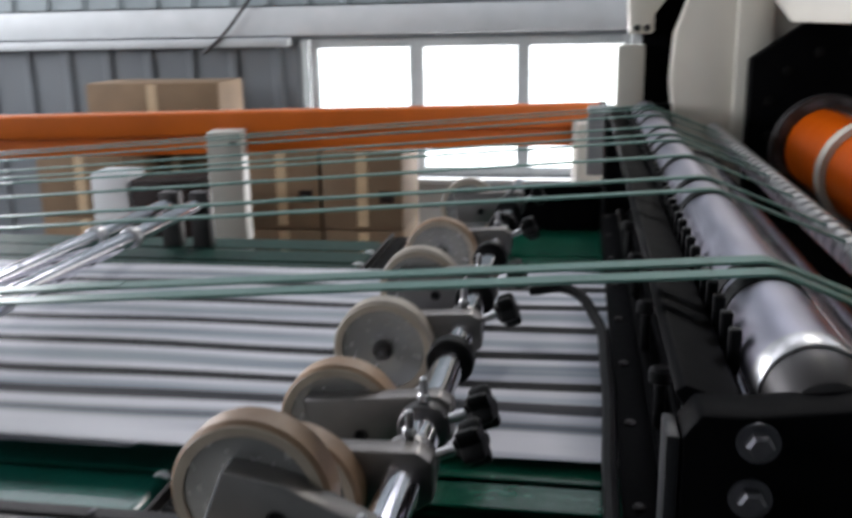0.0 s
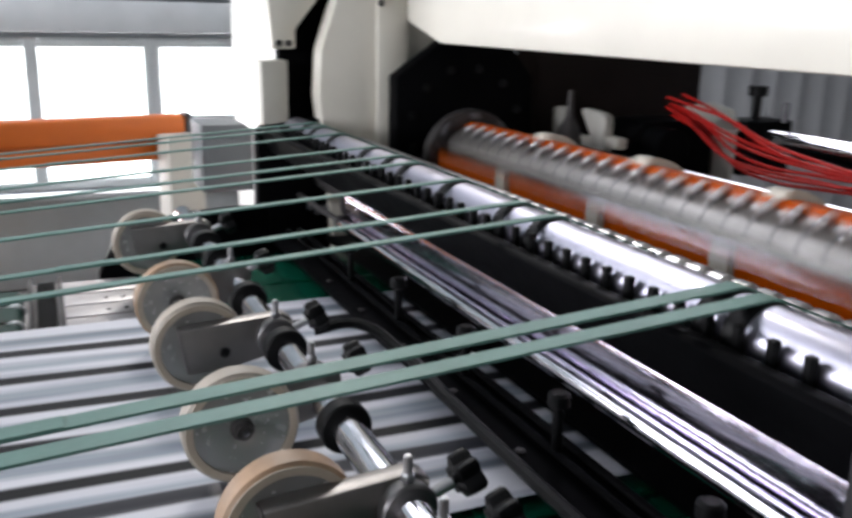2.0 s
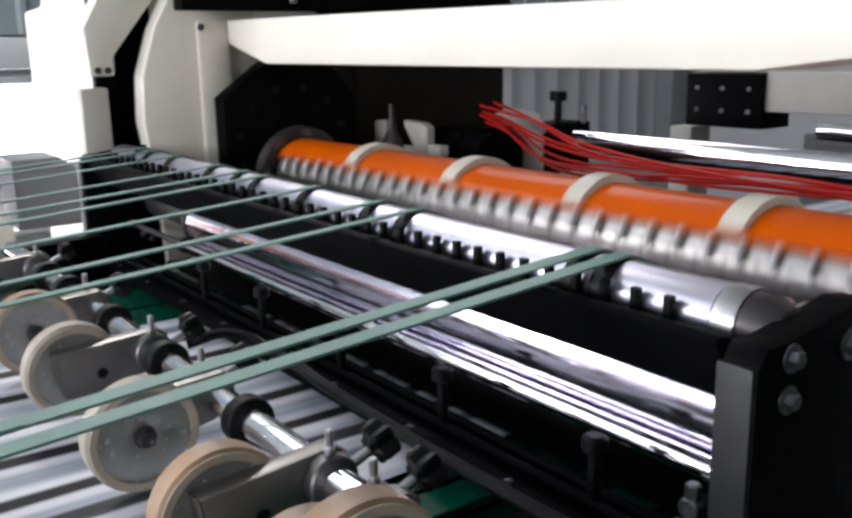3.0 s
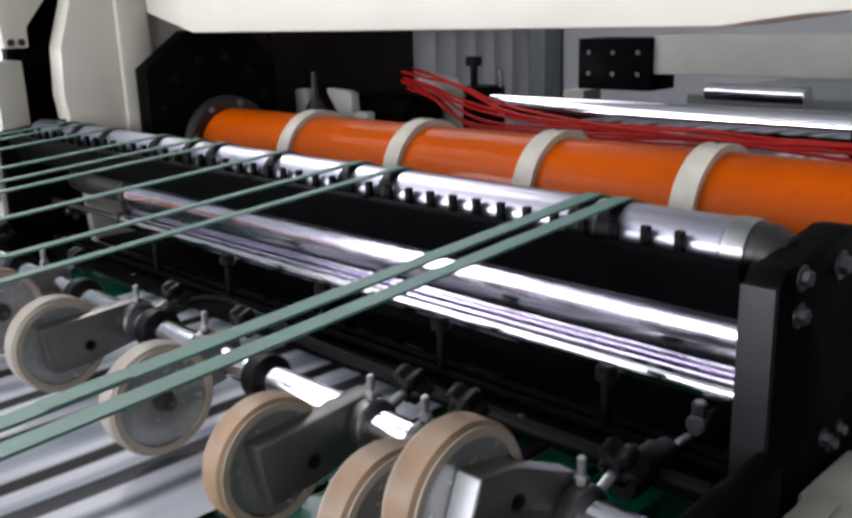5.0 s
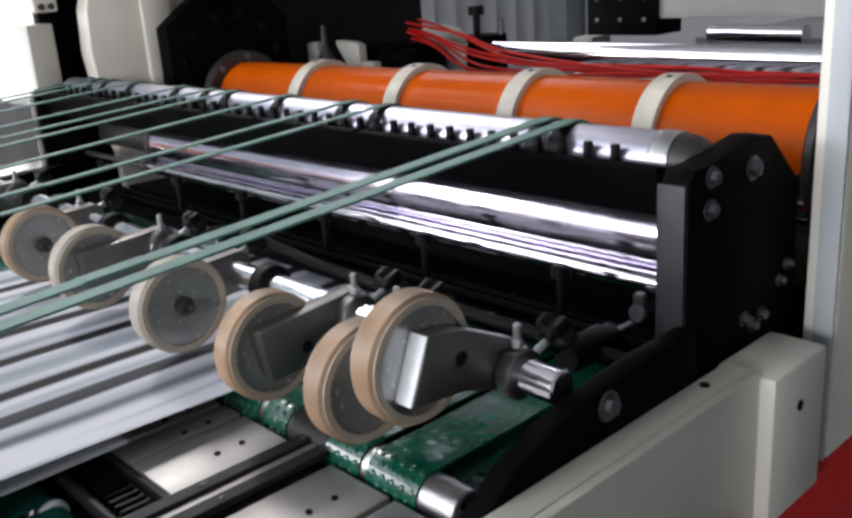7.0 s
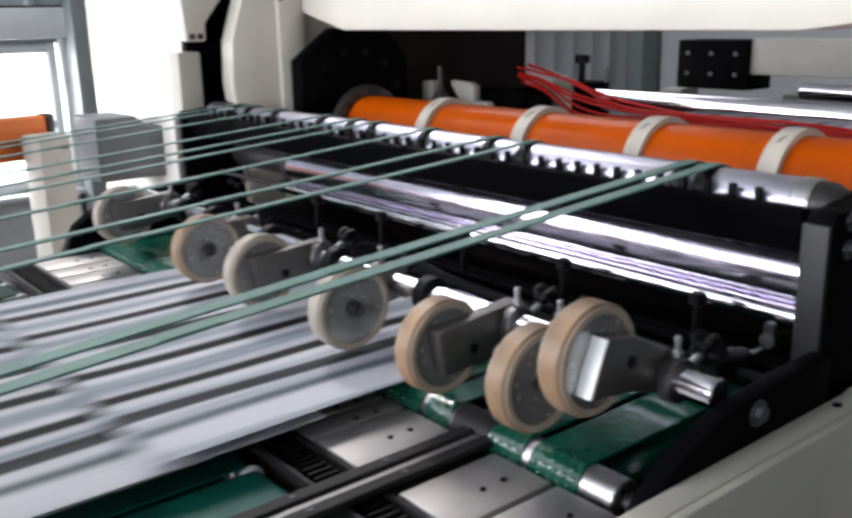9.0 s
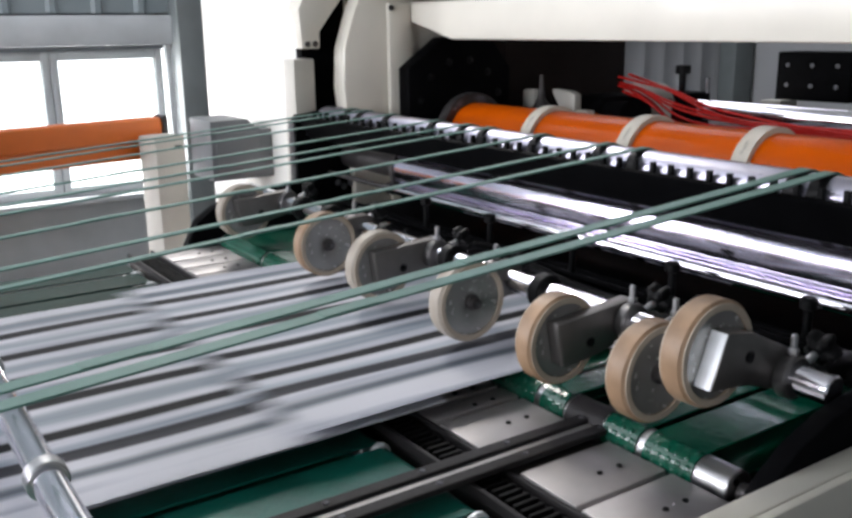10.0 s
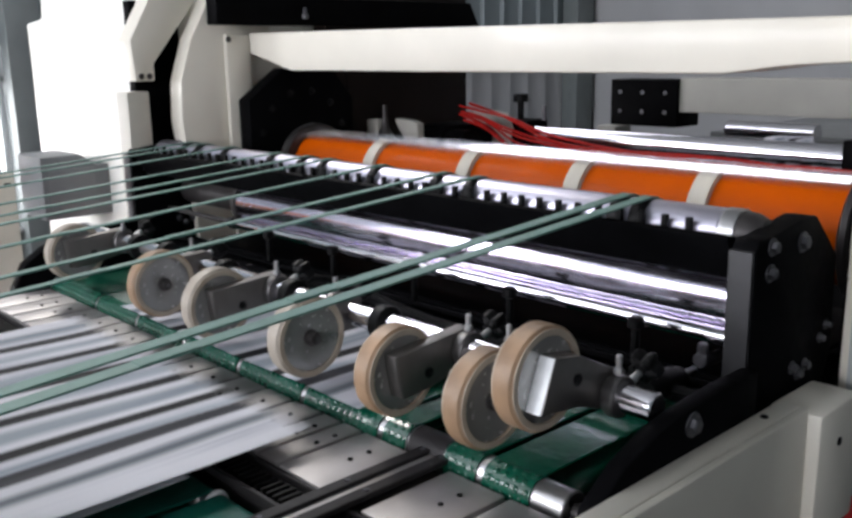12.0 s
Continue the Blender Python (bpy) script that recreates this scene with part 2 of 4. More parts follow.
def lathe(profile, axis="Y", seg=40, at=(0, 0, 0), closed=False):
    """Turns (along, radius) points round an axis. closed joins the last point to the first."""
    bm = bmesh.new()
    rings = []
    for a, r in profile:
        ring = []
        for i in range(seg):
            t = 2 * math.pi * i / seg
            u, v = r * math.cos(t), r * math.sin(t)
            p = {"Y": (u, a, v), "X": (a, u, v), "Z": (u, v, a)}[axis]
            ring.append(bm.verts.new((p[0] + at[0], p[1] + at[1], p[2] + at[2])))
        rings.append(ring)
    pairs = list(zip(rings, rings[1:])) + ([(rings[-1], rings[0])] if closed else [])
    for a, b in pairs:
        for i in range(seg):
            bm.faces.new((a[i], a[(i + 1) % seg], b[(i + 1) % seg], b[i]))
    if not closed:
        bm.faces.new(rings[0])
        bm.faces.new(rings[-1])
    bmesh.ops.recalc_face_normals(bm, faces=bm.faces[:])
    return bm


def rod(a0, a1, r, axis="Y", at=(0, 0, 0), seg=32, cham=0.002):
    c = min(cham, r * 0.4)
    return lathe([(a0, r - c), (a0 + c, r), (a1 - c, r), (a1, r - c)], axis, seg, at)


def slab(points, y0, y1, bev=0.003):
    """A plate of (x, z) outline between y0 and y1."""
    bm = bmesh.new()
    a = [bm.verts.new((x, y0, z)) for x, z in points]
    b = [bm.verts.new((x, y1, z)) for x, z in points]
    bm.faces.new(a)
    bm.faces.new(b[::-1])
    k = len(a)
    for i in range(k):
        bm.faces.new((a[i], b[i], b[(i + 1) % k], a[(i + 1) % k]))
    bmesh.ops.recalc_face_normals(bm, faces=bm.faces[:])
    return bevelled(bm, bev, 2)


def slab_x(points, x0, x1, bev=0.003):
    """A plate of (y, z) outline between x0 and x1."""
    bm = slab(points, x0, x1, bev)
    for v in bm.verts:
        v.co.x, v.co.y = v.co.y, v.co.x
    bmesh.ops.recalc_face_normals(bm, faces=bm.faces[:])
    return bm


def hexbolt(r=0.009, h=0.008):
    """A bolt head that points towards -y, with its washer."""
    bm = lathe([(-0.002, r * 1.5), (0.0, r * 1.5)], "Y", 20)
    return add(bm, lathe([(-h, r * 0.75), (-h + 0.0015, r), (-0.002, r)], "Y", 6))


def tube_along(points, r, seg=8):
    """A hose through points."""
    cu = bpy.data.curves.new("path", "CURVE")
    cu.dimensions, cu.bevel_depth, cu.bevel_resolution, cu.resolution_u = "3D", r, 2, 6
    sp = cu.splines.new("BEZIER")
    sp.bezier_points.add(len(points) - 1)
    for bp_, p in zip(sp.bezier_points, points):
        bp_.co, bp_.handle_left_type, bp_.handle_right_type = p, "AUTO", "AUTO"
    tmp = bpy.data.objects.new("tmp", cu)
    me = bpy.data.meshes.new_from_object(tmp)
    bpy.data.objects.remove(tmp)
    bpy.data.curves.remove(cu)
    bm = bmesh.new()
    bm.from_mesh(me)
    bpy.data.meshes.remove(me)
    return bm


# ---- hall ----
X0, X1, Y0, Y1, ZC = HALL
solo("floor", box(X0 - 0.2, X1 + 0.2, Y0 - 0.2, Y1 + 0.2, -0.1, 0, 0), CONCRETE, "grey worn concrete workshop floor", "floor", kind="structure")
PANES = [(-1.757, -1.12), (-1.025, -0.40), (-0.315, 0.285), (0.385, 1.0)]
W_Z0, W_ZM, W_Z1 = 0.66, 1.02, 1.47


def north_wall():
    bm = box(X0, -5.9, Y1, Y1 + 0.2, 0, ZC, 0)
    add(bm, box(-5.9, -4.5, Y1, Y1 + 0.2, 0, 1.35, 0))
    add(bm, box(-5.9, -4.5, Y1, Y1 + 0.2, 4.15, ZC, 0))
    add(bm, box(-4.5, -1.86, Y1, Y1 + 0.2, 0, ZC, 0))
    add(bm, box(1.12, X1, Y1, Y1 + 0.2, 0, ZC, 0))
    add(bm, box(-1.86, 1.12, Y1, Y1 + 0.2, 0, W_Z0 - 0.05, 0))
    add(bm, box(-1.86, 1.12, Y1, Y1 + 0.2, W_Z1 + 0.06, ZC, 0))
    return bm


def cladding(x0, x1, z0, z1, y, pitch=0.27, depth=0.028):
    """Ribbed sheet cladding that faces -y."""
    bm = bmesh.new()
    xs = [(x0, 0)]
    x = x0
    while x + pitch < x1:
        xs += [(x + pitch * 0.72, 0), (x + pitch * 0.80, depth), (x + pitch * 0.92, depth), (x + pitch, 0)]
        x += pitch
    xs.append((x1, 0))
    lo = [bm.verts.new((a, y - d, z0)) for a, d in xs]
    hi = [bm.verts.new((a, y - d, z1)) for a, d in xs]
    lo2, hi2 = bm.verts.new((x1, y + 0.02, z0)), bm.verts.new((x1, y + 0.02, z1))
    lo3, hi3 = bm.verts.new((x0, y + 0.02, z0)), bm.verts.new((x0, y + 0.02, z1))
    lo += [lo2, lo3]
    hi += [hi2, hi3]
    for i in range(len(lo)):
        j = (i + 1) % len(lo)
        bm.faces.new((lo[i], lo[j], hi[j], hi[i]))
    bmesh.ops.recalc_face_normals(bm, faces=bm.faces[:])
    return bm


solo("wall_north", north_wall(), WALL_GREY, "grey hall wall with a long window band", "wall", kind="structure")
wall = bpy.data.objects["wall_north"]
part("panel", cladding(-4.45, X1, 1.76, ZC - 0.01, Y1 - 0.03), WALL_BLUE, wall, "blue-grey ribbed cladding")
part("panel", cladding(-4.45, -1.88, 0.02, 1.5, Y1 - 0.03, 0.31), WALL_GREY, wall, "dark grey ribbed cladding")
part("panel", cladding(1.32, X1, 0.02, 1.74, Y1 - 0.03, 0.27, 0.012), CLAD_LIT, wall, "pale grey ribbed cladding, lightened as if lit")
solo("wall_panel", box(-1.86, 1.08, Y1 - 0.03, Y1 - 0.002, 0.01, W_Z0 - 0.095, 0.003), TRIM, "pale grey panel below the windows", "wall panel", kind="structure")
solo("trim", box(1.05, 1.085, Y1 - 0.06, Y1 - 0.002, W_Z0 - 0.05, 1.555, 0.004), TRIM, "pale jamb beside the last window", "trim", kind="structure")
solo("trim", box(-4.45, X1, Y1 - 0.10, Y1 - 0.005, 1.56, 1.745, 0.006), TRIM, "pale grey header rail above the windows", "trim", kind="structure")
solo("trim", box(-4.45, -1.9, Y1 - 0.14, Y1 - 0.07, 1.49, 1.55, 0.01), TRIM, "pale grey pipe rail along the wall", "trim", kind="structure")


def opened_wall(along, c0, c1, y0, y1, holes, zb=1.4, zt=3.3):
    """A wall with window openings between zb and zt. along: x or y."""
    put = (lambda p, q, z0, z1: box(p, q, y0, y1, z0, z1, 0)) if along == "x" else (lambda p, q, z0, z1: box(y0, y1, p, q, z0, z1, 0))
    bm = put(c0, c1, 0, zb)
    add(bm, put(c0, c1, zt, ZC))
    edges = [c0] + [e for h in holes for e in h] + [c1]
    for p, q in zip(edges[::2], edges[1::2]):
        add(bm, put(p, q, zb, zt))
    return bm


solo("wall_south", box(X0, X1, Y0 - 0.2, Y0, 0, ZC, 0), WALL_BLUE, "blue-grey hall wall", "wall", kind="structure")
solo("wall_west", opened_wall("y", Y0 - 0.2, Y1 + 0.2, X0 - 0.2, X0, [(-2.1, 5.9)], 1.75, 3.15), WALL_BLUE, "blue-grey hall wall with a window opening", "wall", kind="structure")
solo("wall_east", box(X1, X1 + 0.2, Y0 - 0.2, Y1 + 0.2, 0, ZC, 0), CLAD_LIT, "pale grey hall wall, lightened as if lit", "wall", kind="structure")


def ceiling():
    bm = bmesh.new()
    edges = [X0 - 0.2]
    for lx, lw in SKYLIGHTS:
        edges += [lx - lw / 2, lx + lw / 2]
    edges.append(X1 + 0.2)
    for a, b in zip(edges[::2], edges[1::2]):
        add(bm, box(a, b, Y0 - 0.2, Y1 + 0.2, ZC, ZC + 0.12, 0))
    for a, b in zip(edges[1:-1:2], edges[2:-1:2]):
        add(bm, box(a, b, Y0 - 0.2, 3.9, ZC, ZC + 0.12, 0))
        add(bm, box(a, b, 6.0, Y1 + 0.2, ZC, ZC + 0.12, 0))
    return bm


solo("ceiling", ceiling(), TRIM, "pale hall roof with long skylight openings", "ceiling", kind="structure")

for i, (a, b) in enumerate(PANES):
    win = thing("window_%d" % (i + 1), "white-framed factory window, overexposed by daylight", "window", kind="structure")
    c0, c1 = a - 0.0475, b + 0.0475
    part("frame", box(c0, a, Y1 + 0.02, Y1 + 0.10, W_Z0 - 0.05, W_Z1 + 0.06, 0.004), TRIM, win)
    part("frame", box(b, c1, Y1 + 0.02, Y1 + 0.10, W_Z0 - 0.05, W_Z1 + 0.06, 0.004), TRIM, win)
    for z0, z1 in ((W_Z0 - 0.05, W_Z0), (W_ZM - 0.025, W_ZM + 0.025), (W_Z1, W_Z1 + 0.06)):
        part("rail", box(a + 0.001, b - 0.001, Y1 + 0.025, Y1 + 0.095, z0, z1, 0.004), TRIM, win)
    for z0, z1 in ((W_Z0, W_ZM - 0.025), (W_ZM + 0.025, W_Z1)):
        pane = part("pane", box(a, b, Y1 + 0.055, Y1 + 0.061, z0, z1, 0), GLASS, win)
        pane.visible_shadow = False
solo("backdrop", box(-9, 9, 9.0, 9.05, -1, 6, 0), OUTSIDE, "bright hazy daylight outside the windows", "backdrop", kind="structure")
solo("column", box(1.09, 1.30, Y1 - 0.22, Y1 - 0.06, 0, ZC - 0.02, 0.008), COLUMN, "dark grey-green steel column beside the windows", "column", kind="structure")
solo("window_sill", box(-1.9, 1.12, Y1 - 0.12, Y1 + 0.02, W_Z0 - 0.09, W_Z0 - 0.055, 0.006), TRIM, "pale window sill board", "sill", kind="structure")
solo("column", box(6.66, 6.93, Y1 - 0.25, Y1 - 0.06, 0, ZC - 0.02, 0.008), COLUMN, "dark grey steel column against the cladding", "column", kind="structure")


# ---- rollers and comb ----
S_X, S_Z, S_R = 0.17, 1.426, 0.031
Y_NEAR, Y_FAR = 0.555, 2.13
BELTS = [0.722, 0.757, 1.045, 1.125, 1.29, 1.447, 1.519, 1.625, 1.809, 1.929, 1.993]

roller = thing("guide_roller", "satin silver guide roller with a pale end collar", "roller")
part("tube", rod(0.60, Y_FAR, S_R, at=(S_X, 0, S_Z), seg=48), SILVER, roller)
part("collar", lathe([(0.578, S_R + 0.0005), (0.580, S_R + 0.0015), (0.599, S_R + 0.0015), (0.5995, S_R)], at=(S_X, 0, S_Z), seg=48), STEEL, roller, "bright turned end collar")
part("end_cap", lathe([(0.545, 0.018), (0.547, 0.022), (0.562, S_R - 0.002), (0.5775, S_R - 0.001)], at=(S_X, 0, S_Z), seg=48), STEEL_DARK, roller, "dark turned end cap")
part("journal", rod(0.53, 0.546, 0.012, at=(S_X, 0, S_Z)), STEEL, roller)
part("journal", rod(Y_FAR + 0.001, Y_FAR + 0.05, 0.012, at=(S_X, 0, S_Z)), STEEL, roller)
for y in BELTS:
    part("groove_ring", lathe([(y - 0.012, S_R + 0.0002), (y - 0.011, S_R + 0.0012), (y + 0.011, S_R + 0.0012), (y + 0.012, S_R + 0.0002)], at=(S_X, 0, S_Z), seg=32), BLACK_RUB, roller, "black rubber belt ring")

comb = thing("comb_bar", "black enamelled comb bar with short fingers", "machine part")
part("bar", slab([(0.120, 1.379), (0.136, 1.374), (0.138, 1.41), (0.128, 1.428), (0.096, 1.438), (0.090, 1.434)], 0.558, 2.145, 0.002), BLACK, comb)
finger = finish("finger", add(box(-0.004, 0.004, -0.0045, 0.0045, 0, 0.028, 0.0012, 1), rod(-0.012, 0.0, 0.0035, "Z", seg=8)), BLACK_RUB)
y = 0.636
while y < 2.12:
    part("finger", finger, None, comb, loc=(0.134, y, 1.418))
    y += 0.0357

for lab, x, z, r in (("large polished chrome draw roller with reflection streaks put into its colour", 0.245, 1.322, 0.064), ("slim polished chrome idler against the draw roller", 0.179, 1.2815, 0.012)):
    ro = thing("chrome_roller", lab, "roller", group="chrome rollers")
    part("tube", rod(0.557, 1.832, r, at=(x, 0, z), seg=96), CHROME_STREAKED if r > 0.03 else CHROME, ro)
    part("journal", rod(0.554, 0.5565, r * 0.5, at=(x, 0, z)), STEEL, ro)
    part("journal", rod(1.8325, 2.149, r * 0.5, at=(x, 0, z)), STEEL_DARK, ro)
    part("end_ring", lathe([(1.8322, r * 0.55), (1.8322, r + 0.003), (1.846, r + 0.003), (1.846, r * 0.55)], at=(x, 0, z), seg=48), STEEL_DARK, ro, "dark end ring")
rr = thing("return_roller", "thin bumpy steel roller behind the guide roller", "roller")
part("tube", rod(0.5535, 2.149, 0.013, at=(0.318, 0, 1.392), seg=24), STEEL_DARK, rr)
bump = finish("bush", lathe([(-0.014, 0.0132), (-0.010, 0.017), (0.010, 0.017), (0.014, 0.0132)], seg=20), STEEL)
y = 0.58
while y < 2.12:
    part("bush", bump, None, rr, "bright steel bush", (0.318, y, 1.392))
    y += 0.0357

PLATE = [(0.091, 1.10), (0.091, 1.425), (0.100, 1.437), (0.125, 1.437), (0.222, 1.450), (0.250, 1.446), (0.318, 1.385), (0.325, 1.26), (0.30, 1.18), (0.30, 1.10)]


def side_plate(y0, y1, face, label):
    sp = thing("side_plate", label, "machine plate", group="roller side plates")
    part("plate", slab(PLATE, y0, y1, 0.003), BLACK, sp)
    part("edge_strip", box(0.083, 0.0905, y0 + 0.001, y1 - 0.001, 1.14, 1.424, 0.0015), GREY_EDGE, sp, "dark grey strip along the plate edge")
    for x, z, r in ((0.129, 1.424, 0.0075), (0.210, 1.418, 0.009), (0.127, 1.392, 0.0075), (0.205, 1.252, 0.006), (0.222, 1.240, 0.006), (0.242, 1.247, 0.006), (0.30, 1.29, 0.005), (0.283, 1.275, 0.005)):
        b = part("bolt", hexbolt(r, 0.009), BOLT, sp, "zinc hexagon bolt")
        b.location = (x, y0 if face < 0 else y1, z)
        if face > 0:
            b.rotation_euler = (0, 0, math.pi)
    return sp


side_plate(0.520, 0.553, -1, "black roller side plate with zinc bolts")
side_plate(2.150, 2.185, -1, "black roller side plate at the drive side")

# ---- knife drum: turns with the cut ----
D_X, D_Z, D_R = 0.515, 1.375, 0.082
CUT = 0.5215
TOPS = [(-0.05, -3), (1.487, 0), (5.13, 7), (6.70, 10), (8.29, 13), (9.82, 16), (10.88, 18), (11.96, 20), (14.08, 24)]
drum = thing("knife_drum", "orange cutting drum with pale rings and a knife holder", "cutting drum", loc=(D_X, 0, D_Z))


def arc_shell(y0, y1, r0, r1, a0, a1, seg=48):
    """A bent plate round the y axis, angles in degrees from +x towards +z."""
    bm = bmesh.new()
    rows = []
    for i in range(seg + 1):
        t = radians(a0 + (a1 - a0) * i / seg)
        c, s = math.cos(t), math.sin(t)
        rows.append([bm.verts.new((r * c, y, r * s)) for r, y in ((r0, y0), (r1, y0), (r1, y1), (r0, y1))])
    for a, b in zip(rows, rows[1:]):
        for i in range(4):
            j = (i + 1) % 4
            bm.faces.new((a[i], a[j], b[j], b[i]))
    bm.faces.new(rows[0])
    bm.faces.new(rows[-1])
    bmesh.ops.recalc_face_normals(bm, faces=bm.faces[:])
    return bm


KN = 31
part("core", rod(0.562, 1.955, 0.066, seg=40), STEEL_DARK, drum)
part("shell", arc_shell(0.565, 1.953, 0.067, D_R, KN, 360 - KN, 64), ORANGE, drum, "glossy orange drum shell")
for y in (0.80, 1.06, 1.345, 1.65):
    ring = part("ring", arc_shell(y - 0.017, y + 0.017, D_R + 0.0002, D_R + 0.011, KN + 4, 356 - KN, 56), RING, drum, "pale nylon ring with a screw")
    for a in (120, 180, 240):
        s = part("screw", lathe([(0.0, 0.0045), (0.0012, 0.0045)], "X", 10), BLACK_RUB, ring)
        s.matrix_basis = pose(0, y, 0, 0, -a, 0) @ pose(D_R + 0.0108, 0, 0)
part("knife_holder", arc_shell(0.57, 1.945, 0.0665, D_R - 0.006, -KN + 1, KN - 12, 24), KNIFE, drum, "ground steel knife holder")
part("blade", box(0.076, D_R + 0.004, 0.57, 1.94, 0.052, 0.056, 0.0006, 1), CHROME, drum, "thin bright cutting blade")
screw = finish("screw", rod(D_R - 0.0075, D_R - 0.005, 0.005, "X", seg=10), BOLT)
cap_screw = finish("cap_screw", add(rod(-0.010, 0.004, 0.0062, "Z", (D_R - 0.001, 0, 0), 12), rod(0.0042, 0.020, 0.0035, "Z", (D_R - 0.001, 0, 0), 8)), STEEL)
y = 0.60
while y < 1.93:
    s = part("cap_screw", cap_screw, None, drum, "bright cap screw")
    s.matrix_basis = pose(0, y, 0, 0, 22, 0)
    y += 0.045
for a in (-8, 8):
    y = 0.59
    while y < 1.93:
        s = part("screw", screw, None, drum)
        s.matrix_basis = pose(0, y, 0, 0, -a, 0)
        y += 0.042
for y0, y1 in ((0.544, 0.5615), (1.956, 1.985)):
    part("flange", lathe([(y0, 0.06), (y0, 0.103), (y0 + 0.004, 0.108), (y1 - 0.004, 0.108), (y1, 0.103), (y1, 0.06)], seg=56), STEEL_DARK, drum, "dark steel end flange")
for i in range(8):
    t = i * math.pi / 4
    b = part("bolt", hexbolt(0.006, 0.007), BOLT, drum)
    b.location = (0.094 * math.cos(t), 1.9555, 0.094 * math.sin(t))
part("shaft", rod(0.43, 2.2, 0.04), STEEL_DARK, drum)

# ---- machine frame ----
beam = thing("cross_beam", "cream painted steel cross beam over the drum", "machine beam")
part("beam", slab_x([(0.46, 1.640), (0.66, 1.630), (0.76, 1.618), (1.93, 1.620), (2.111, 1.664), (2.111, 1.716), (0.46, 1.698)], 0.42, 0.56, 0.006), CREAM, beam)

far = thing("drive_side_frame", "cream painted cast side frame with an angled arm", "machine frame")
part("upright", slab([(0.255, 1.10), (0.235, 1.40), (0.222, 1.50), (0.228, 1.60), (0.262, 1.70), (0.32, 1.80), (0.36, 1.96), (0.50, 1.96), (0.50, 1.72), (0.58, 1.72), (0.55, 1.60), (0.43, 1.48), (0.43, 1.10)], 2.13, 2.19, 0.006), CREAM, far)
part("rib", box(0.352, 0.428, 2.112, 2.1295, 1.10, 1.715, 0.008), CREAM, far)
part("arm", slab([(0.135, 1.60), (0.127, 1.70), (0.28, 1.96), (0.44, 1.96), (0.325, 1.81), (0.188, 1.642), (0.188, 1.60)], 2.185, 2.254, 0.006), CREAM, far)
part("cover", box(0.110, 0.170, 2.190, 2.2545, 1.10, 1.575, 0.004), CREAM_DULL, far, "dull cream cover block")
part("bearing_plate", slab([(0.378, 1.1), (0.378, 1.546), (0.49, 1.624), (0.648, 1.624), (0.717, 1.54), (0.717, 1.1)], 2.06, 2.1105, 0.003), BLACK, far, "black octagonal bearing housing")
# added black sheet gives the gap between the castings its darkness
part("web", box(0.166, 0.30, 2.256, 2.29, 1.10, 1.80, 0.003), BLACK, far, "added black plate that stands for the dark gap")
for x, z in ((0.150, 1.612), (0.172, 1.612), (0.36, 1.70)):
    b = part("bolt", hexbolt(0.005, 0.005), STEEL_DARK, far)
    b.location = (x, 2.1845 if x < 0.3 else 2.1118, z)
for i in range(7):
    t = i * math.pi / 6 + 0.3
    b = part("bolt", hexbolt(0.007, 0.006), BLACK_RUB, far)
    b.location = (0.548 + 0.135 * math.cos(t), 2.0598, 1.43 + 0.135 * math.sin(t))
part("lower_panel", box(0.10, 0.95, 2.20, 2.25, 0.0, 1.095, 0.004), RED, far, "red lower frame panel")

near = thing("operator_side_frame", "cream painted side frame over a red base", "machine frame")
part("panel", slab([(0.305, 1.055), (0.305, 2.3), (1.9, 2.3), (1.9, 1.055)], 0.460, 0.500, 0.006), CREAM, near)
part("bearing_housing", box(0.40, 0.64, 0.5005, 0.541, 1.06, 1.505, 0.008), BLACK, near, "black bearing housing")
part("edge", box(0.299, 0.3045, 0.462, 0.486, 1.055, 2.3, 0.002), TRIM, near, "pale green edge strip")
part("base", box(-0.35, 1.9, 0.456, 0.505, 0.0, 1.052, 0.004), RED, near, "red base panel")

tray = thing("side_guard", "cream sheet-metal side guard with a square end post", "machine guard")
part("panel", slab([(-1.6, 1.055), (-1.6, 1.232), (0.134, 1.232), (0.134, 1.055)], 0.462, 0.472, 0.002), CREAM, tray)
part("ledge", box(-1.6, 0.134, 0.4725, 0.500, 1.222, 1.233, 0.002), CREAM, tray)
part("post", box(0.1345, 0.252, 0.446, 0.512, 1.056, 1.226, 0.005), CREAM, tray)
part("screw", rod(0.4435, 0.4465, 0.006, at=(0.190, 0, 1.178), seg=14), BLACK_RUB, tray)
part("screw", rod(1.2332, 1.2355, 0.005, "Z", (0.07, 0.487, 0), 12), BLACK_RUB, tray)
part("slot", box(0.2518, 0.2525, 0.475, 0.485, 1.15, 1.19, 0), BLACK_RUB, tray)

RAIL = [(-0.272, 1.02), (-0.262, 1.17), (-0.235, 1.222), (-0.19, 1.252), (-0.133, 1.272), (-0.09, 1.279), (0.0, 1.285), (0.080, 1.285), (0.080, 1.02)]
rail = thing("side_rail", "black side rail that carries the wheel shaft", "machine rail")
part("rail", slab(RAIL, 0.5015, 0.525, 0.004), BLACK, rail)
b = part("bolt", hexbolt(0.0095, 0.009), BOLT, rail, "zinc hexagon bolt")
b.location = (-0.067, 0.5013, 1.262)
part("lower_rail", box(-1.6, 0.30, 0.514, 0.555, 0.92, 1.018, 0.004), BLACK, rail)
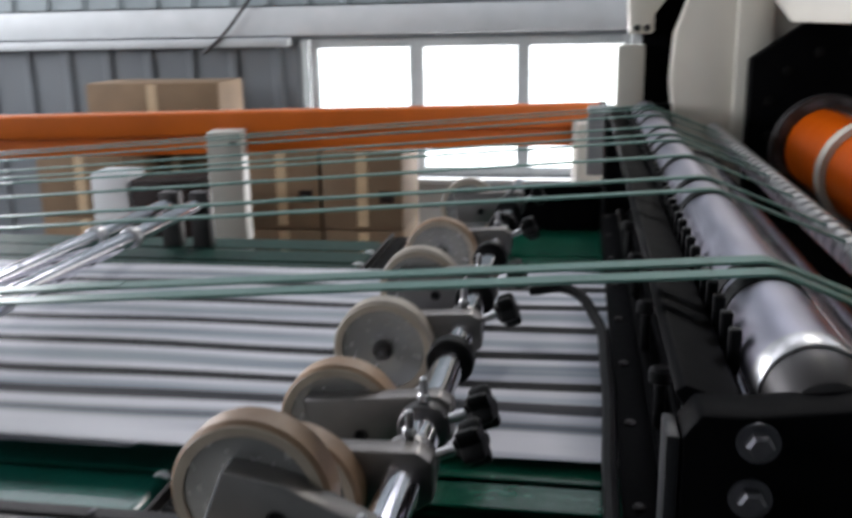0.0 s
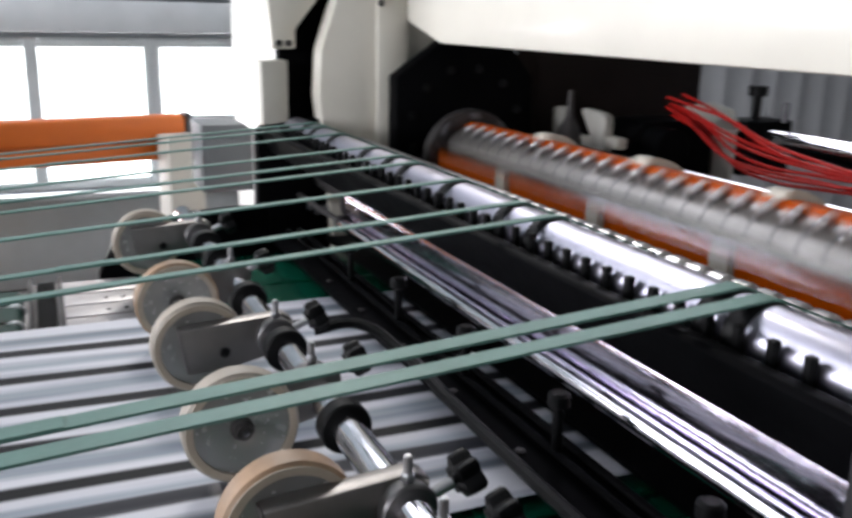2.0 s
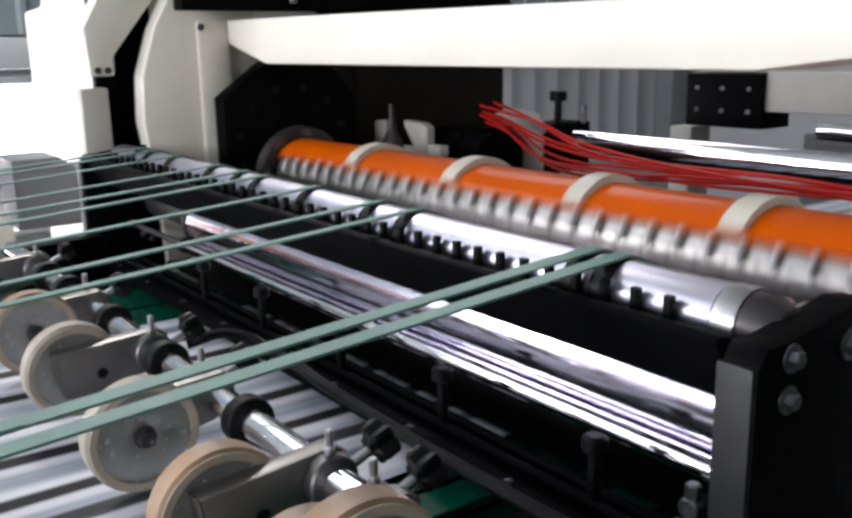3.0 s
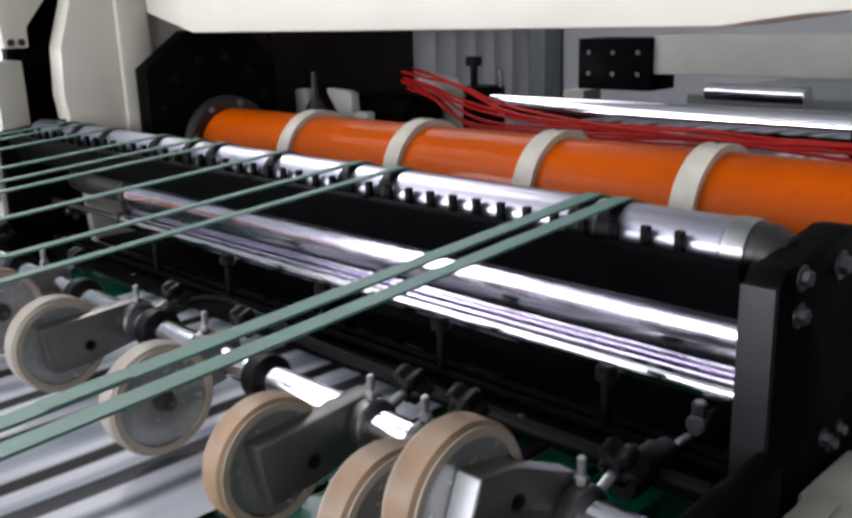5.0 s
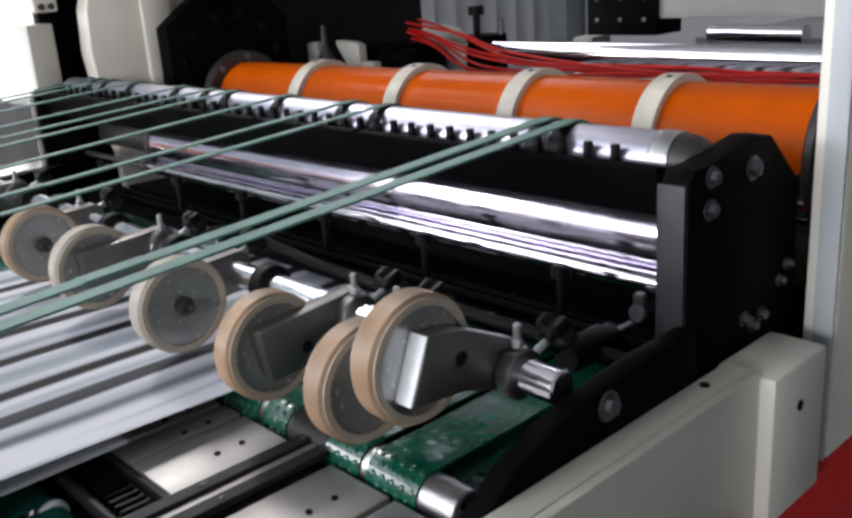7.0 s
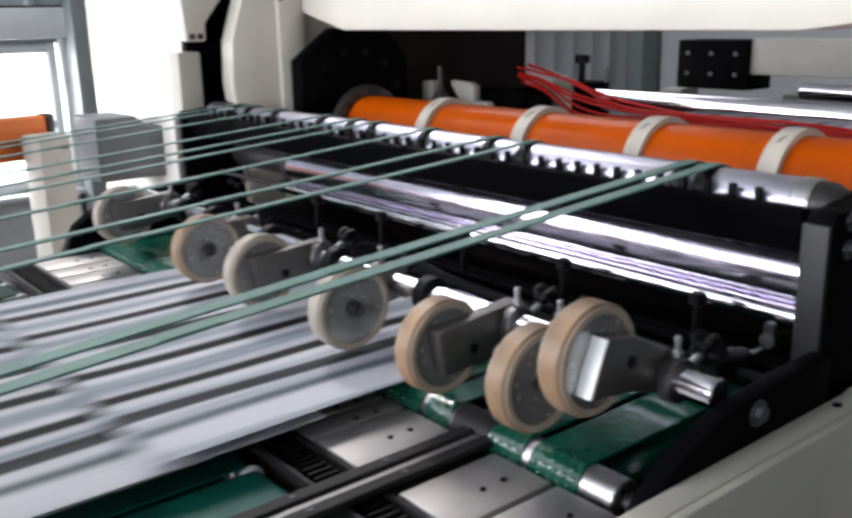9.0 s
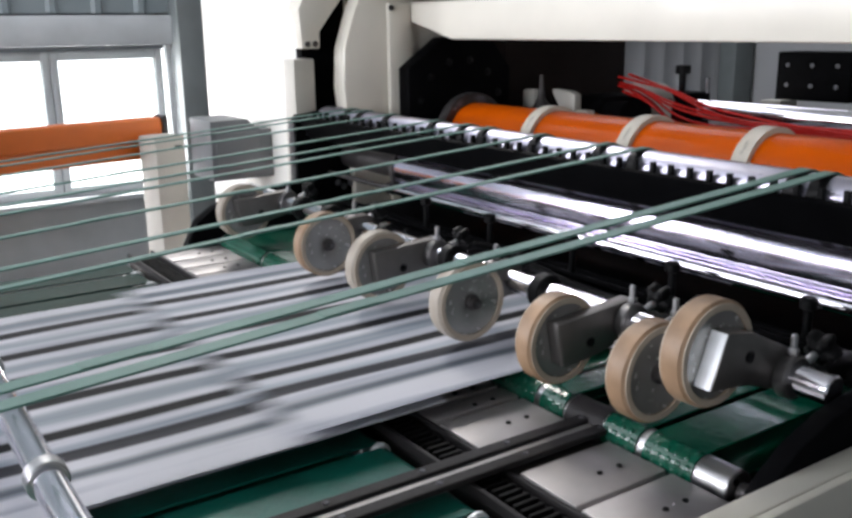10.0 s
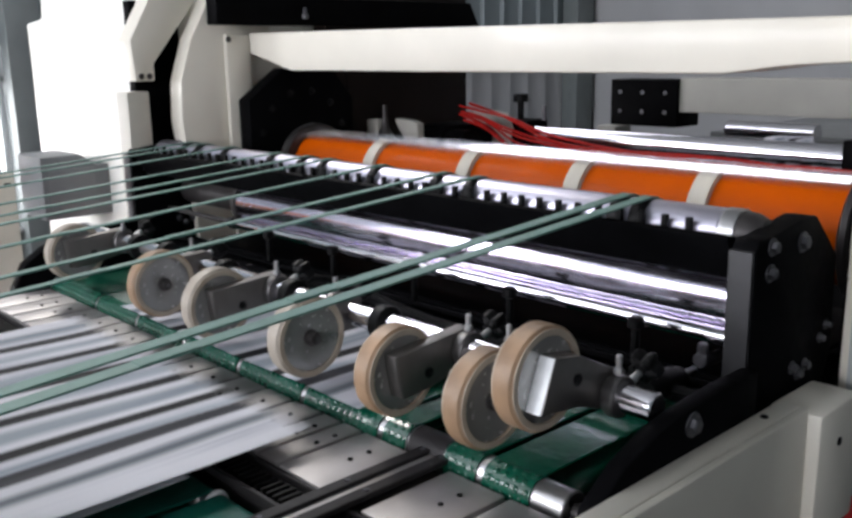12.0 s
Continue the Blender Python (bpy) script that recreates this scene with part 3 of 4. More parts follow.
far_rail = solo("side_rail", slab(RAIL, 2.02, 2.055, 0.003), BLACK, "black side rail at the drive side", "machine rail")

# ---- press wheels on their shaft ----
SH_X, SH_Z = -0.098, 1.283
ws = thing("wheel_shaft", "bright round shaft that carries the press wheels", "shaft")
part("shaft", rod(0.5255, 2.019, 0.0165, at=(SH_X, 0, SH_Z), seg=40), CHROME, ws)
for y in (0.975, 1.20, 1.405, 1.62, 1.74):
    part("collar", lathe([(y - 0.011, 0.0168), (y - 0.011, 0.024), (y - 0.009, 0.026), (y + 0.009, 0.026), (y + 0.011, 0.024), (y + 0.011, 0.0168)], at=(SH_X, 0, SH_Z), seg=32), BLACK_RUB, ws, "black set collar")
WR, WT, W_X = 0.059, 0.030, -0.186


def press_wheel(y, z, side, tread, label):
    w = thing("press_wheel", label, "press wheel", loc=(W_X, y, z), group="press wheels on the shaft")
    h = WT / 2
    tyre = part("tyre", lathe([(-h, WR - 0.010), (-h, WR - 0.004), (-h + 0.004, WR), (h - 0.004, WR), (h, WR - 0.004), (h, WR - 0.010)], seg=56, closed=True), tread, w, "pale polyurethane tyre" if tread is TYRE_PALE else "amber polyurethane tyre")
    for s in (-1, 1):
        part("rim", lathe([(s * (h + 0.0004), WR - 0.0105), (s * (h + 0.0006), WR - 0.0032), (s * (h - 0.0015), WR - 0.0032), (s * (h - 0.0015), WR - 0.0105)], seg=56, closed=True), TYRE_EDGE, tyre)
    part("disc", lathe([(-h + 0.004, 0.013), (-h + 0.003, 0.016), (-h + 0.003, WR - 0.0102), (h - 0.003, WR - 0.0102), (h - 0.003, 0.016), (h - 0.004, 0.013)], seg=48), DISC, w, "grey turned wheel disc")
    bolt = part("hub_bolt", lathe([(-h - 0.010, 0.0055), (-h - 0.010, 0.008), (-h - 0.002, 0.009), (-h - 0.001, 0.0115), (-h + 0.004, 0.0115)], seg=18), STEEL_DARK, w, "dark hub bolt with a washer")
    part("socket", rod(-h - 0.0108, -h - 0.0096, 0.004, seg=6), BOLT, bolt)
    dz, sx = SH_Z - z, SH_X - w.location.x
    y0, y1 = (-h - 0.019, -h + 0.0035) if side < 0 else (h - 0.0035, h + 0.019)
    lean = -dz / sx
    zb, zt = -0.027, 0.031
    xb, xt = -0.022 + lean * zb, -0.022 + lean * zt
    arm = part("arm", slab([(xb, zb), (xt, zt), (0.03, 0.032 - lean * 0.02), (sx + 0.012, 0.026 + dz), (sx + 0.024, 0.018 + dz), (sx + 0.024, -0.016 + dz), (sx + 0.012, -0.024 + dz), (0.03, -0.027 - lean * 0.02)], y0, y1, 0.002), ARM, w, "milled steel arm block")
    # lifted wheel's face whitened as if lit; the others keep the arm colour
    part("end_face", slab([(xb - 0.0016, zb + 0.001), (xt - 0.0016, zt - 0.001), (xt - 0.0002, zt - 0.001), (xb - 0.0002, zb + 0.001)], y0 + 0.001, y1 - 0.001, 0.0003), STEEL_LIT if z > 1.29 else ARM, arm, "milled end face whitened as if lit" if z > 1.29 else "")
    part("hole", rod(y0 - 0.0006, y0 + 0.001, 0.007, at=(0.026, 0, -0.002), seg=16), BLACK_RUB, arm)
    cy = y0 - 0.0095 if side < 0 else y1 + 0.0095
    part("clamp", lathe([(cy - side * a, r) for a, r in ((0.009, 0.0168), (0.009, 0.0225), (0.006, 0.0245), (-0.006, 0.0245), (-0.0085, 0.0225), (-0.0085, 0.0168))], at=(sx, 0, dz), seg=36), STEEL_ARM, w, "dark shaft clamp ring")
    part("nipple", add(rod(dz + 0.024, dz + 0.048, 0.0038, "Z", (sx, cy, 0), 10), rod(dz + 0.0245, dz + 0.033, 0.0062, "Z", (sx, cy, 0), 6)), STEEL, w, "small zinc set screw")
    knob = part("knob", star_knob(), BLACK_RUB, w, "black star knob")
    knob.matrix_basis = pose(sx, cy, dz, 0, 68, 0) @ pose(0, 0, 0.043)
    part("stem", rod(-0.0195, 0.003, 0.005, "Z", seg=10), STEEL, knob, "bright threaded stem")
    return w


def star_knob(r=0.021, h=0.024):
    """A five-lobed grip that stands along z."""
    bm = bmesh.new()
    seg = 40
    rows = []
    for z, k in ((0.0, 0.55), (0.003, 0.62), (0.006, 0.95), (0.009, 1.0), (h - 0.003, 1.0), (h, 0.86)):
        rows.append([bm.verts.new((r * k * (0.80 + 0.20 * math.cos(5 * t)) * math.cos(t), r * k * (0.80 + 0.20 * math.cos(5 * t)) * math.sin(t), z)) for t in (2 * math.pi * i / seg for i in range(seg))])
    for a, b in zip(rows, rows[1:]):
        for i in range(seg):
            bm.faces.new((a[i], a[(i + 1) % seg], b[(i + 1) % seg], b[i]))
    bm.faces.new(rows[0][::-1])
    bm.faces.new(rows[-1])
    return bm


WHEELS = [(1.86, 1.269, -1, TYRE_PALE), (1.482, 1.269, 1, TYRE), (1.29, 1.269, -1, TYRE_PALE), (1.045, 1.269, 1, TYRE_PALE), (0.852, 1.267, -1, TYRE), (0.695, 1.273, 1, TYRE), (0.620, 1.318, -1, TYRE)]
for wy, wz, side, tread in WHEELS:
    press_wheel(wy, wz, side, tread, ("pale" if tread is TYRE_PALE else "amber") + "-tyred press wheel on a steel arm" + (", lifted off the belt" if wz > 1.29 else ", resting on the paper"))

# ---- bars and rods below the rollers ----
xb = thing("cross_bar", "flat black cross bar over the sheets, with an added shade plate", "machine bar")
part("bar", box(0.078, 0.148, 0.556, 2.015, 1.214, 1.226, 0.003), BLACK, xb)
# added plate: its black stands in for the shade over the sheets
part("cover", box(0.190, 0.63, 0.556, 1.98, 1.214, 1.222, 0.002), BLACK, xb, "added black plate that stands for shade under the chrome roller")
y = 0.62
while y < 2.0:
    part("screw", rod(1.2262, 1.230, 0.006, "Z", (0.092, y, 0), 12), STEEL_DARK, xb)
    y += 0.17
for x, z in ((0.141, 1.2325), (0.118, 1.2325)):
    solo("cross_rod", rod(0.5535, 2.015, 0.006, at=(x, 0, z), seg=20), BLACK, "thin glossy black cross rod", "machine rod", group="black cross rods")
fit_ = thing("air_fitting", "zinc pneumatic elbow fitting on a black hose", "fitting")
part("elbow", add(add(rod(0.150, 0.172, 0.011, "X", (0, 0.62, 1.250)), rod(0.173, 0.205, 0.008, "X", (0, 0.62, 1.246))), rod(1.252, 1.274, 0.0075, "Z", (0.158, 0.62, 0), 6)), BOLT, fit_)
part("hose", tube_along([(0.070, 0.56, 1.236), (0.068, 0.80, 1.234), (0.070, 1.10, 1.236), (0.060, 1.22, 1.252), (0.022, 1.29, 1.272), (-0.03, 1.31, 1.262)], 0.0075), BLACK_RUB, fit_, "black air hose")
ac = thing("air_cylinder", "small black pneumatic cylinder beside the rail", "cylinder")
part("body", lathe([(0.030, 0.010), (0.030, 0.016), (0.034, 0.018), (0.092, 0.018), (0.096, 0.014), (0.110, 0.014), (0.110, 0.008)], "X", 28, (0, 0.625, 1.238)), BLACK_RUB, ac)
part("piston_rod", rod(0.1102, 0.149, 0.005, "X", (0, 0.625, 1.238), 14), STEEL, ac, "bright piston rod")
for y in (0.70, 0.93, 1.15, 1.38, 1.60):
    st = thing("clamp_lever", "black clamp lever standing under the chrome roller", "lever", group="clamp levers under the roller")
    part("post", rod(1.2385, 1.285, 0.006, "Z", (0.118, y, 0), 12), BLACK_RUB, st)
    part("head", lathe([(1.285, 0.006), (1.288, 0.012), (1.300, 0.012), (1.303, 0.008)], "Z", 16, (0.118, y, 0)), BLACK_RUB, st)

# ---- infeed nose with green belts ----
nose = thing("nose_roller", "bright steel nose roller with a drilled end", "roller")
part("tube", rod(0.582, 2.015, 0.0225, at=(-0.165, 0, 1.166), seg=40), STEEL, nose)
part("sleeve", lathe([(0.768, 0.0226), (0.769, 0.0238), (0.831, 0.0238), (0.832, 0.0226)], at=(-0.165, 0, 1.166), seg=40), RAIL_DARK, nose, "dark sleeve between the belts")
part("hole", rod(0.5812, 0.5825, 0.004, at=(-0.172, 0, 1.178), seg=12), BLACK_RUB, nose)
part("journal", rod(0.5255, 0.5815, 0.011, at=(-0.165, 0, 1.166)), STEEL_DARK, nose)


def belt_loop(y0, y1, xa, xb, z, r, th):
    """A flat belt looped over a pulley at xa and one at xb."""
    bm = bmesh.new()
    pts = []
    for i in range(13):
        t = math.pi / 2 + math.pi * i / 12
        pts.append((xa + r * math.cos(t), z + r * math.sin(t), math.cos(t), math.sin(t)))
    for i in range(13):
        t = -math.pi / 2 + math.pi * i / 12
        pts.append((xb + r * math.cos(t), z + r * math.sin(t), math.cos(t), math.sin(t)))
    rows = [[bm.verts.new((x + nx * o, yy, zz + nz * o)) for o, yy in ((0, y0), (th, y0), (th, y1), (0, y1))] for x, zz, nx, nz in pts]
    for i in range(len(rows)):
        a, b = rows[i], rows[(i + 1) % len(rows)]
        for k in range(4):
            bm.faces.new((a[k], a[(k + 1) % 4], b[(k + 1) % 4], b[k]))
    bmesh.ops.recalc_face_normals(bm, faces=bm.faces[:])
    return bm


def glint_domes(y0, y1, r=0.025):
    """Low domes added in rows to catch glints where the belt rounds the nose."""
    bm = bmesh.new()
    for row, deg in enumerate((104, 130, 156, 182)):
        t = radians(deg)
        y = y0 + 0.006 + 0.007 * (row % 2)
        while y < y1 - 0.004:
            m = Matrix.Translation((-0.165 + r * math.cos(t), y, 1.166 + r * math.sin(t))) @ Matrix.Rotation(-t, 4, "Y") @ Matrix.Diagonal((0.0016, 0.0042, 0.0042, 1))
            bmesh.ops.create_icosphere(bm, subdivisions=2, radius=1, matrix=m)
            y += 0.014
    return bm


for a, b in ((0.628, 0.699), (0.711, 0.765), (0.835, 0.879), (0.891, 1.054), (1.066, 1.23), (1.242, 1.41), (1.422, 1.59), (1.602, 1.77), (1.782, 2.0)):
    belt = solo("infeed_belt", belt_loop(a, b, -0.165, 0.33, 1.166, 0.0228, 0.0022), GREEN_PADDED, "glossy green infeed belt round the nose roller", "conveyor belt", group="green infeed belts")
    # made-up domes break the nose highlight into dots
    part("studs", glint_domes(a, b), GREEN_PADDED, belt, "rows of low domes added for glints")
solo("rear_roller", rod(0.582, 2.015, 0.0225, at=(0.33, 0, 1.166), seg=32), STEEL, "steel return roller of the infeed belts", "roller")
gr = thing("guide_rail", "flat dark double guide rail along the sheet path", "rail")
for y0, y1 in ((0.756, 0.774), (0.790, 0.808)):
    part("rail", box(-0.62, 0.30, y0, y1, 1.1695, 1.177, 0.001, 1), RAIL_DARK, gr)
part("strip", box(-0.62, 0.30, 0.7745, 0.7895, 1.1695, 1.1725, 0.0006, 1), STEEL_PLATE, gr, "worn steel strip between the rails")
for x in (-0.55, -0.43, -0.31, -0.19):
    for yy in (0.765, 0.799):
        part("screw", rod(1.1771, 1.1778, 0.0035, "Z", (x, yy, 0), 10), BOLT, gr)

# ---- steel table ----
table = thing("steel_table", "worn steel table plates with countersunk screws", "machine table")
ys = [0.56, 0.652, 0.75, 0.815, 0.91, 0.955, 1.0, 1.07, 1.14, 1.21, 1.28, 1.35, 1.42, 1.49, 1.56, 1.63, 1.70, 1.77, 1.84, 1.91, 2.0]
for i, (a, b) in enumerate(zip(ys, ys[1:])):
    dark = (a == 0.75)
    pl = part("plate", box(-0.333, -0.196, a + 0.004, b - 0.004, 1.150, 1.158 if dark else 1.168, 0.0015), STEEL_DARK if dark else STEEL_PLATE, table)
    if not dark:
        for x in (-0.262, -0.232):
            part("screw", rod(1.1682, 1.1688, 0.0035, "Z", (x, (a + b) / 2 - 0.008, 0), 10), BLACK_RUB, pl)
part("channel", box(-0.390, -0.336, 0.52, 2.05, 1.135, 1.152, 0.002), STEEL_DARK, table, "dark slotted channel")
tooth = finish("tooth", box(-0.016, 0.016, -0.003, 0.003, 0, 0.010, 0.001, 1), BLACK_RUB)
y = 0.54
while y < 2.03:
    part("tooth", tooth, None, table, loc=(-0.362, y, 1.1522))
    y += 0.0125
for x in (-0.337, -0.389):
    part("channel_edge", box(x - 0.003, x + 0.003, 0.52, 2.05, 1.1525, 1.166, 0.001, 1), RAIL_DARK, table)
part("bed", box(-0.335, 0.30, 0.52, 2.05, 1.10, 1.132, 0.003), BLACK, table, "black bed under the plates")
part("skirt", box(-0.40, 0.30, 0.525, 2.0, 0.0, 1.095, 0.004), BLACK, table, "black machine body under the bed")

# ---- delivery conveyor ----
conv = thing("delivery_conveyor", "delivery conveyor bed below green tapes", "conveyor")
part("bed", box(-2.95, -0.405, 0.53, 2.05, 1.08, 1.115, 0.004), BLACK, conv)
part("skirt", box(-2.9, -0.45, 0.56, 2.0, 0.0, 1.078, 0.004), BLACK, conv, "dark conveyor body")
y = 0.6265
while y < 1.95:
    # near belts are coloured lighter as if lit, far ones darker as if shaded
    solo("delivery_belt", belt_loop(y, y + 0.0855, -2.9, -0.418, 1.140, 0.014, 0.0022), GREEN_LIT if y < 1.0 else GREEN_SHADED, "green delivery tape over a bright pulley", "conveyor belt", group="green delivery belts")
    part("pulley", rod(y + 0.010, y + 0.075, 0.0137, at=(-0.418, 0, 1.140), seg=24), STEEL, conv, "bright belt pulley")
    # white colour of the cap stands for the highlight between the belts
    part("cap", lathe([(y - 0.0125, 0.006), (y - 0.0118, 0.0135), (y - 0.009, 0.016), (y - 0.005, 0.016), (y - 0.002, 0.0135), (y - 0.0015, 0.006)], at=(-0.414, 0, 1.143), seg=20), STEEL_LIT, conv, "pulley shaft end whitened for its highlight")
    y += 0.0995
for x in (-0.80, -0.872):
    tb = thing("hold_down_bar", "bright chrome hold-down tube across the delivery", "tube", group="chrome hold-down tubes")
    part("tube", rod(0.48, 1.92, 0.0155, at=(x, 0, 1.252), seg=36), CHROME, tb)
    for yy in (0.62, 0.86, 1.20, 1.60):
        part("collar", rod(yy, yy + 0.022, 0.020, at=(x, 0, 1.252), seg=28), STEEL, tb, "clamp collar")
    part("bracket", box(x - 0.022, x + 0.022, 0.44, 0.479, 1.21, 1.28, 0.003), STEEL_DARK, tb)
    part("bracket", box(x - 0.022, x + 0.022, 1.921, 1.95, 1.10, 1.28, 0.003), STEEL_DARK, tb)

# ---- upper green tapes ----
B_X1, B_Z1, B_R1 = -2.3, 1.255, 0.031


def tape_strip(y, w):
    """A tape that comes up round the tail roller, runs over the guide roller and drops behind it."""
    bm = bmesh.new()
    th = 0.0022
    up = math.atan2(S_Z - B_Z1, S_X - B_X1)
    pts = []
    for cx, cz, r, a0, sweep in ((B_X1, B_Z1, B_R1 + 0.0014, 250, 160), (S_X, S_Z, S_R + 0.0014, 90, 26)):
        for i in range(13):
            t = radians(a0 - sweep * i / 12) + up
            pts.append((cx + r * math.cos(t), cz + r * math.sin(t), math.cos(t), math.sin(t)))
    x, z, nx, nz = pts[-1]
    pts.append((x + nz * 0.135, z - nx * 0.135, nx, nz))
    rows = [[bm.verts.new((x + nx * o, yy, z + nz * o)) for o, yy in ((0, y - w / 2), (th, y - w / 2), (th, y + w / 2), (0, y + w / 2))] for x, z, nx, nz in pts]
    for a, b in zip(rows, rows[1:]):
        for k in range(4):
            bm.faces.new((a[k], a[(k + 1) % 4], b[(k + 1) % 4], b[k]))
    bm.faces.new(rows[0])
    bm.faces.new(rows[-1])
    bmesh.ops.recalc_face_normals(bm, faces=bm.faces[:])
    return bm


TAPE_UP = math.atan2(S_Z - B_Z1, S_X - B_X1)
for i, y in enumerate(BELTS):
    w = 0.018 if y < 0.8 else 0.013
    tape = solo("upper_tape", tape_strip(y, w), GREEN_TAPE, "narrow sea-green tape stretched over the sheets", "conveyor tape", group="upper green tapes")
    for run in (0.9 + 0.13 * ((i * 5) % 7), 1.75 + 0.06 * ((i * 3) % 5)):
        sp = part("splice", box(-0.028, 0.028, -w / 2 + 0.0004, w / 2 - 0.0004, 0, 0.0007, 0), GREEN_TAPE, tape)
        up = B_R1 + 0.0037
        sp.matrix_basis = pose(B_X1 - up * math.sin(TAPE_UP) + run * math.cos(TAPE_UP), y, B_Z1 + up * math.cos(TAPE_UP) + run * math.sin(TAPE_UP), 0, -math.degrees(TAPE_UP), 0)
tail = thing("tail_roller", "silver tail roller of the upper tapes", "roller")
part("tube", rod(0.60, 2.10, B_R1, at=(B_X1, 0, B_Z1), seg=32), SILVER, tail)
for a, b in ((0.56, 0.60), (2.10, 2.14)):
    part("bracket", box(B_X1 - 0.03, B_X1 + 0.03, a, b, 1.1, 1.30, 0.003), BLACK, tail)

# ---- behind the drum ----
rod_ = thing("rear_chrome_roller", "polished chrome feed roller between black brackets", "roller")
part("tube", rod(0.86, 1.80, 0.030, at=(1.2, 0, 1.408), seg=40), CHROME, rod_)
for a, b in ((0.72, 0.858), (1.802, 1.90)):
    br = part("bracket", box(1.13, 1.27, a, b, 1.33, 1.455, 0.006), BLACK, rod_)
    part("screw", add(rod(1.456, 1.508, 0.010, "Z", (1.2, (a + b) / 2, 0), 14), rod(1.508, 1.532, 0.022, "Z", (1.2, (a + b) / 2, 0), 20)), BLACK_RUB, br, "black adjusting screw")
part("stud", rod(1.456, 1.50, 0.007, "Z", (1.2, 1.76, 0), 12), BOLT, rod_) 
solo("feed_roller", rod(0.40, 2.03, 0.022, at=(1.45, 0, 1.36), seg=32), CHROME, "thin chrome roller of the feed section", "roller")
solo("tie_rod", rod(0.47, 1.99, 0.013, at=(0.68, 0, 1.410), seg=28), CHROME, "bright tie rod behind the drum", "rod")
rb = thing("rear_beam", "beige rear cross beam with a black bolted end plate", "machine beam")
part("beam", box(2.40, 2.54, 0.2, 2.045, 1.402, 1.54, 0.006), BEIGE, rb)
endp = part("end_plate", box(2.385, 2.56, 2.0455, 2.37, 1.34, 1.532, 0.004), BLACK, rb)
for yy in (2.10, 2.21, 2.32):
    for z in (1.40, 1.48):
        part("bolt", rod(2.379, 2.385, 0.009, "X", (0, yy, z), 10), BOLT, endp)
for yy in (0.2, 2.36):
    part("leg", box(2.41, 2.53, yy, yy + 0.1, 0, 1.33, 0.004), BEIGE, rb)
part("roller", rod(1.38, 1.71, 0.035, at=(2.2, 0, 1.362), seg=36), CHROME, rb, "bright web roller")
RUN = [(1.88, 1.49), (1.80, 1.472), (1.69, 1.432), (1.58, 1.408), (1.44, 1.399), (1.254, 1.397), (1.062, 1.400), (0.894, 1.399), (0.746, 1.396), (0.56, 1.394)]
FAN = [1.0, 1.3, 2.2, 1.6, 0.9, 0.55, 0.5, 0.5, 0.5, 0.5]
for i in range(9):
    ph, oz, ox = random.uniform(0, 6.3), (i - 4) * 0.0058, random.uniform(-0.04, 0.04)
    early = random.uniform(-0.05, 0.05)
    solo("air_hose", tube_along([(0.98 + ox * (0.6 + 0.4 * math.sin(ph + 5 * y)), y + early * f * 0.3, z + oz * f + 0.007 * math.sin(ph + y * 8)) for (y, z), f in zip(RUN, FAN)], 0.0036), HOSE, "red pneumatic hose in a sagging bundle", "hose", group="red air hoses")
solo("locating_pin", rod(1.13, 1.435, 0.012, "Z", (1.129, 1.979, 0), 16), RING, "pale upright locating pin beside the gearbox", "pin")
clamp = thing("hose_bracket", "pale forked bracket with a pointed set screw", "bracket")
part("fork", slab_x([(2.0448, 1.36), (2.10, 1.36), (2.10, 1.468), (2.085, 1.472), (2.052, 1.472)], 0.80, 0.825, 0.003), BEIGE, clamp)
part("fork", slab_x([(1.88, 1.36), (1.9352, 1.36), (1.9352, 1.42), (1.972, 1.466), (1.972, 1.478), (1.90, 1.474), (1.88, 1.466)], 0.80, 0.825, 0.003), BEIGE, clamp)
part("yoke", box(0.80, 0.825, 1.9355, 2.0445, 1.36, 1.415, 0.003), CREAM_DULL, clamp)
part("screw", lathe([(1.396, 0.034), (1.43, 0.024), (1.455, 0.010), (1.485, 0.007), (1.515, 0.006)], "Z", 20, (0.785, 2.0, 0)), STEEL_DARK, clamp, "dark pointed set screw")
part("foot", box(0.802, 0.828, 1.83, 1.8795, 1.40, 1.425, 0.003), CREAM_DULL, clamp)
solo("edge_strip", box(0.7185, 0.732, 2.165, 2.190, 1.14, 1.60, 0.003), TRIM, "pale upright strip beside the bearing housing", "machine part")
gb_ = thing("gearbox", "dark gearbox with a small white plate on the drive side", "gearbox")
part("housing", slab([(0.86, 1.13), (0.86, 1.42), (0.90, 1.455), (1.06, 1.455), (1.10, 1.42), (1.10, 1.13)], 1.87, 1.99, 0.008), BLACK, gb_)
part("cover", rod(1.80, 1.869, 0.045, at=(0.93, 0, 1.40), seg=28), BLACK, gb_)
part("plate", box(0.892, 0.8985, 1.895, 1.935, 1.4345, 1.4475, 0.001, 1), TRIM, gb_, "small white plate")
mb = thing("mounting_bracket", "beige sheet bracket over the hoses", "bracket")
part("web", slab_x([(1.80, 1.435), (1.97, 1.435), (1.99, 1.475), (1.90, 1.492), (1.82, 1.480)], 1.105, 1.112, 0.002), BEIGE, mb)
part("foot", box(1.1045, 1.1125, 1.81, 1.95, 1.13, 1.4345, 0.002), BEIGE, mb)
rh = thing("rear_housing", "dark brown drive housing behind the drum", "housing")
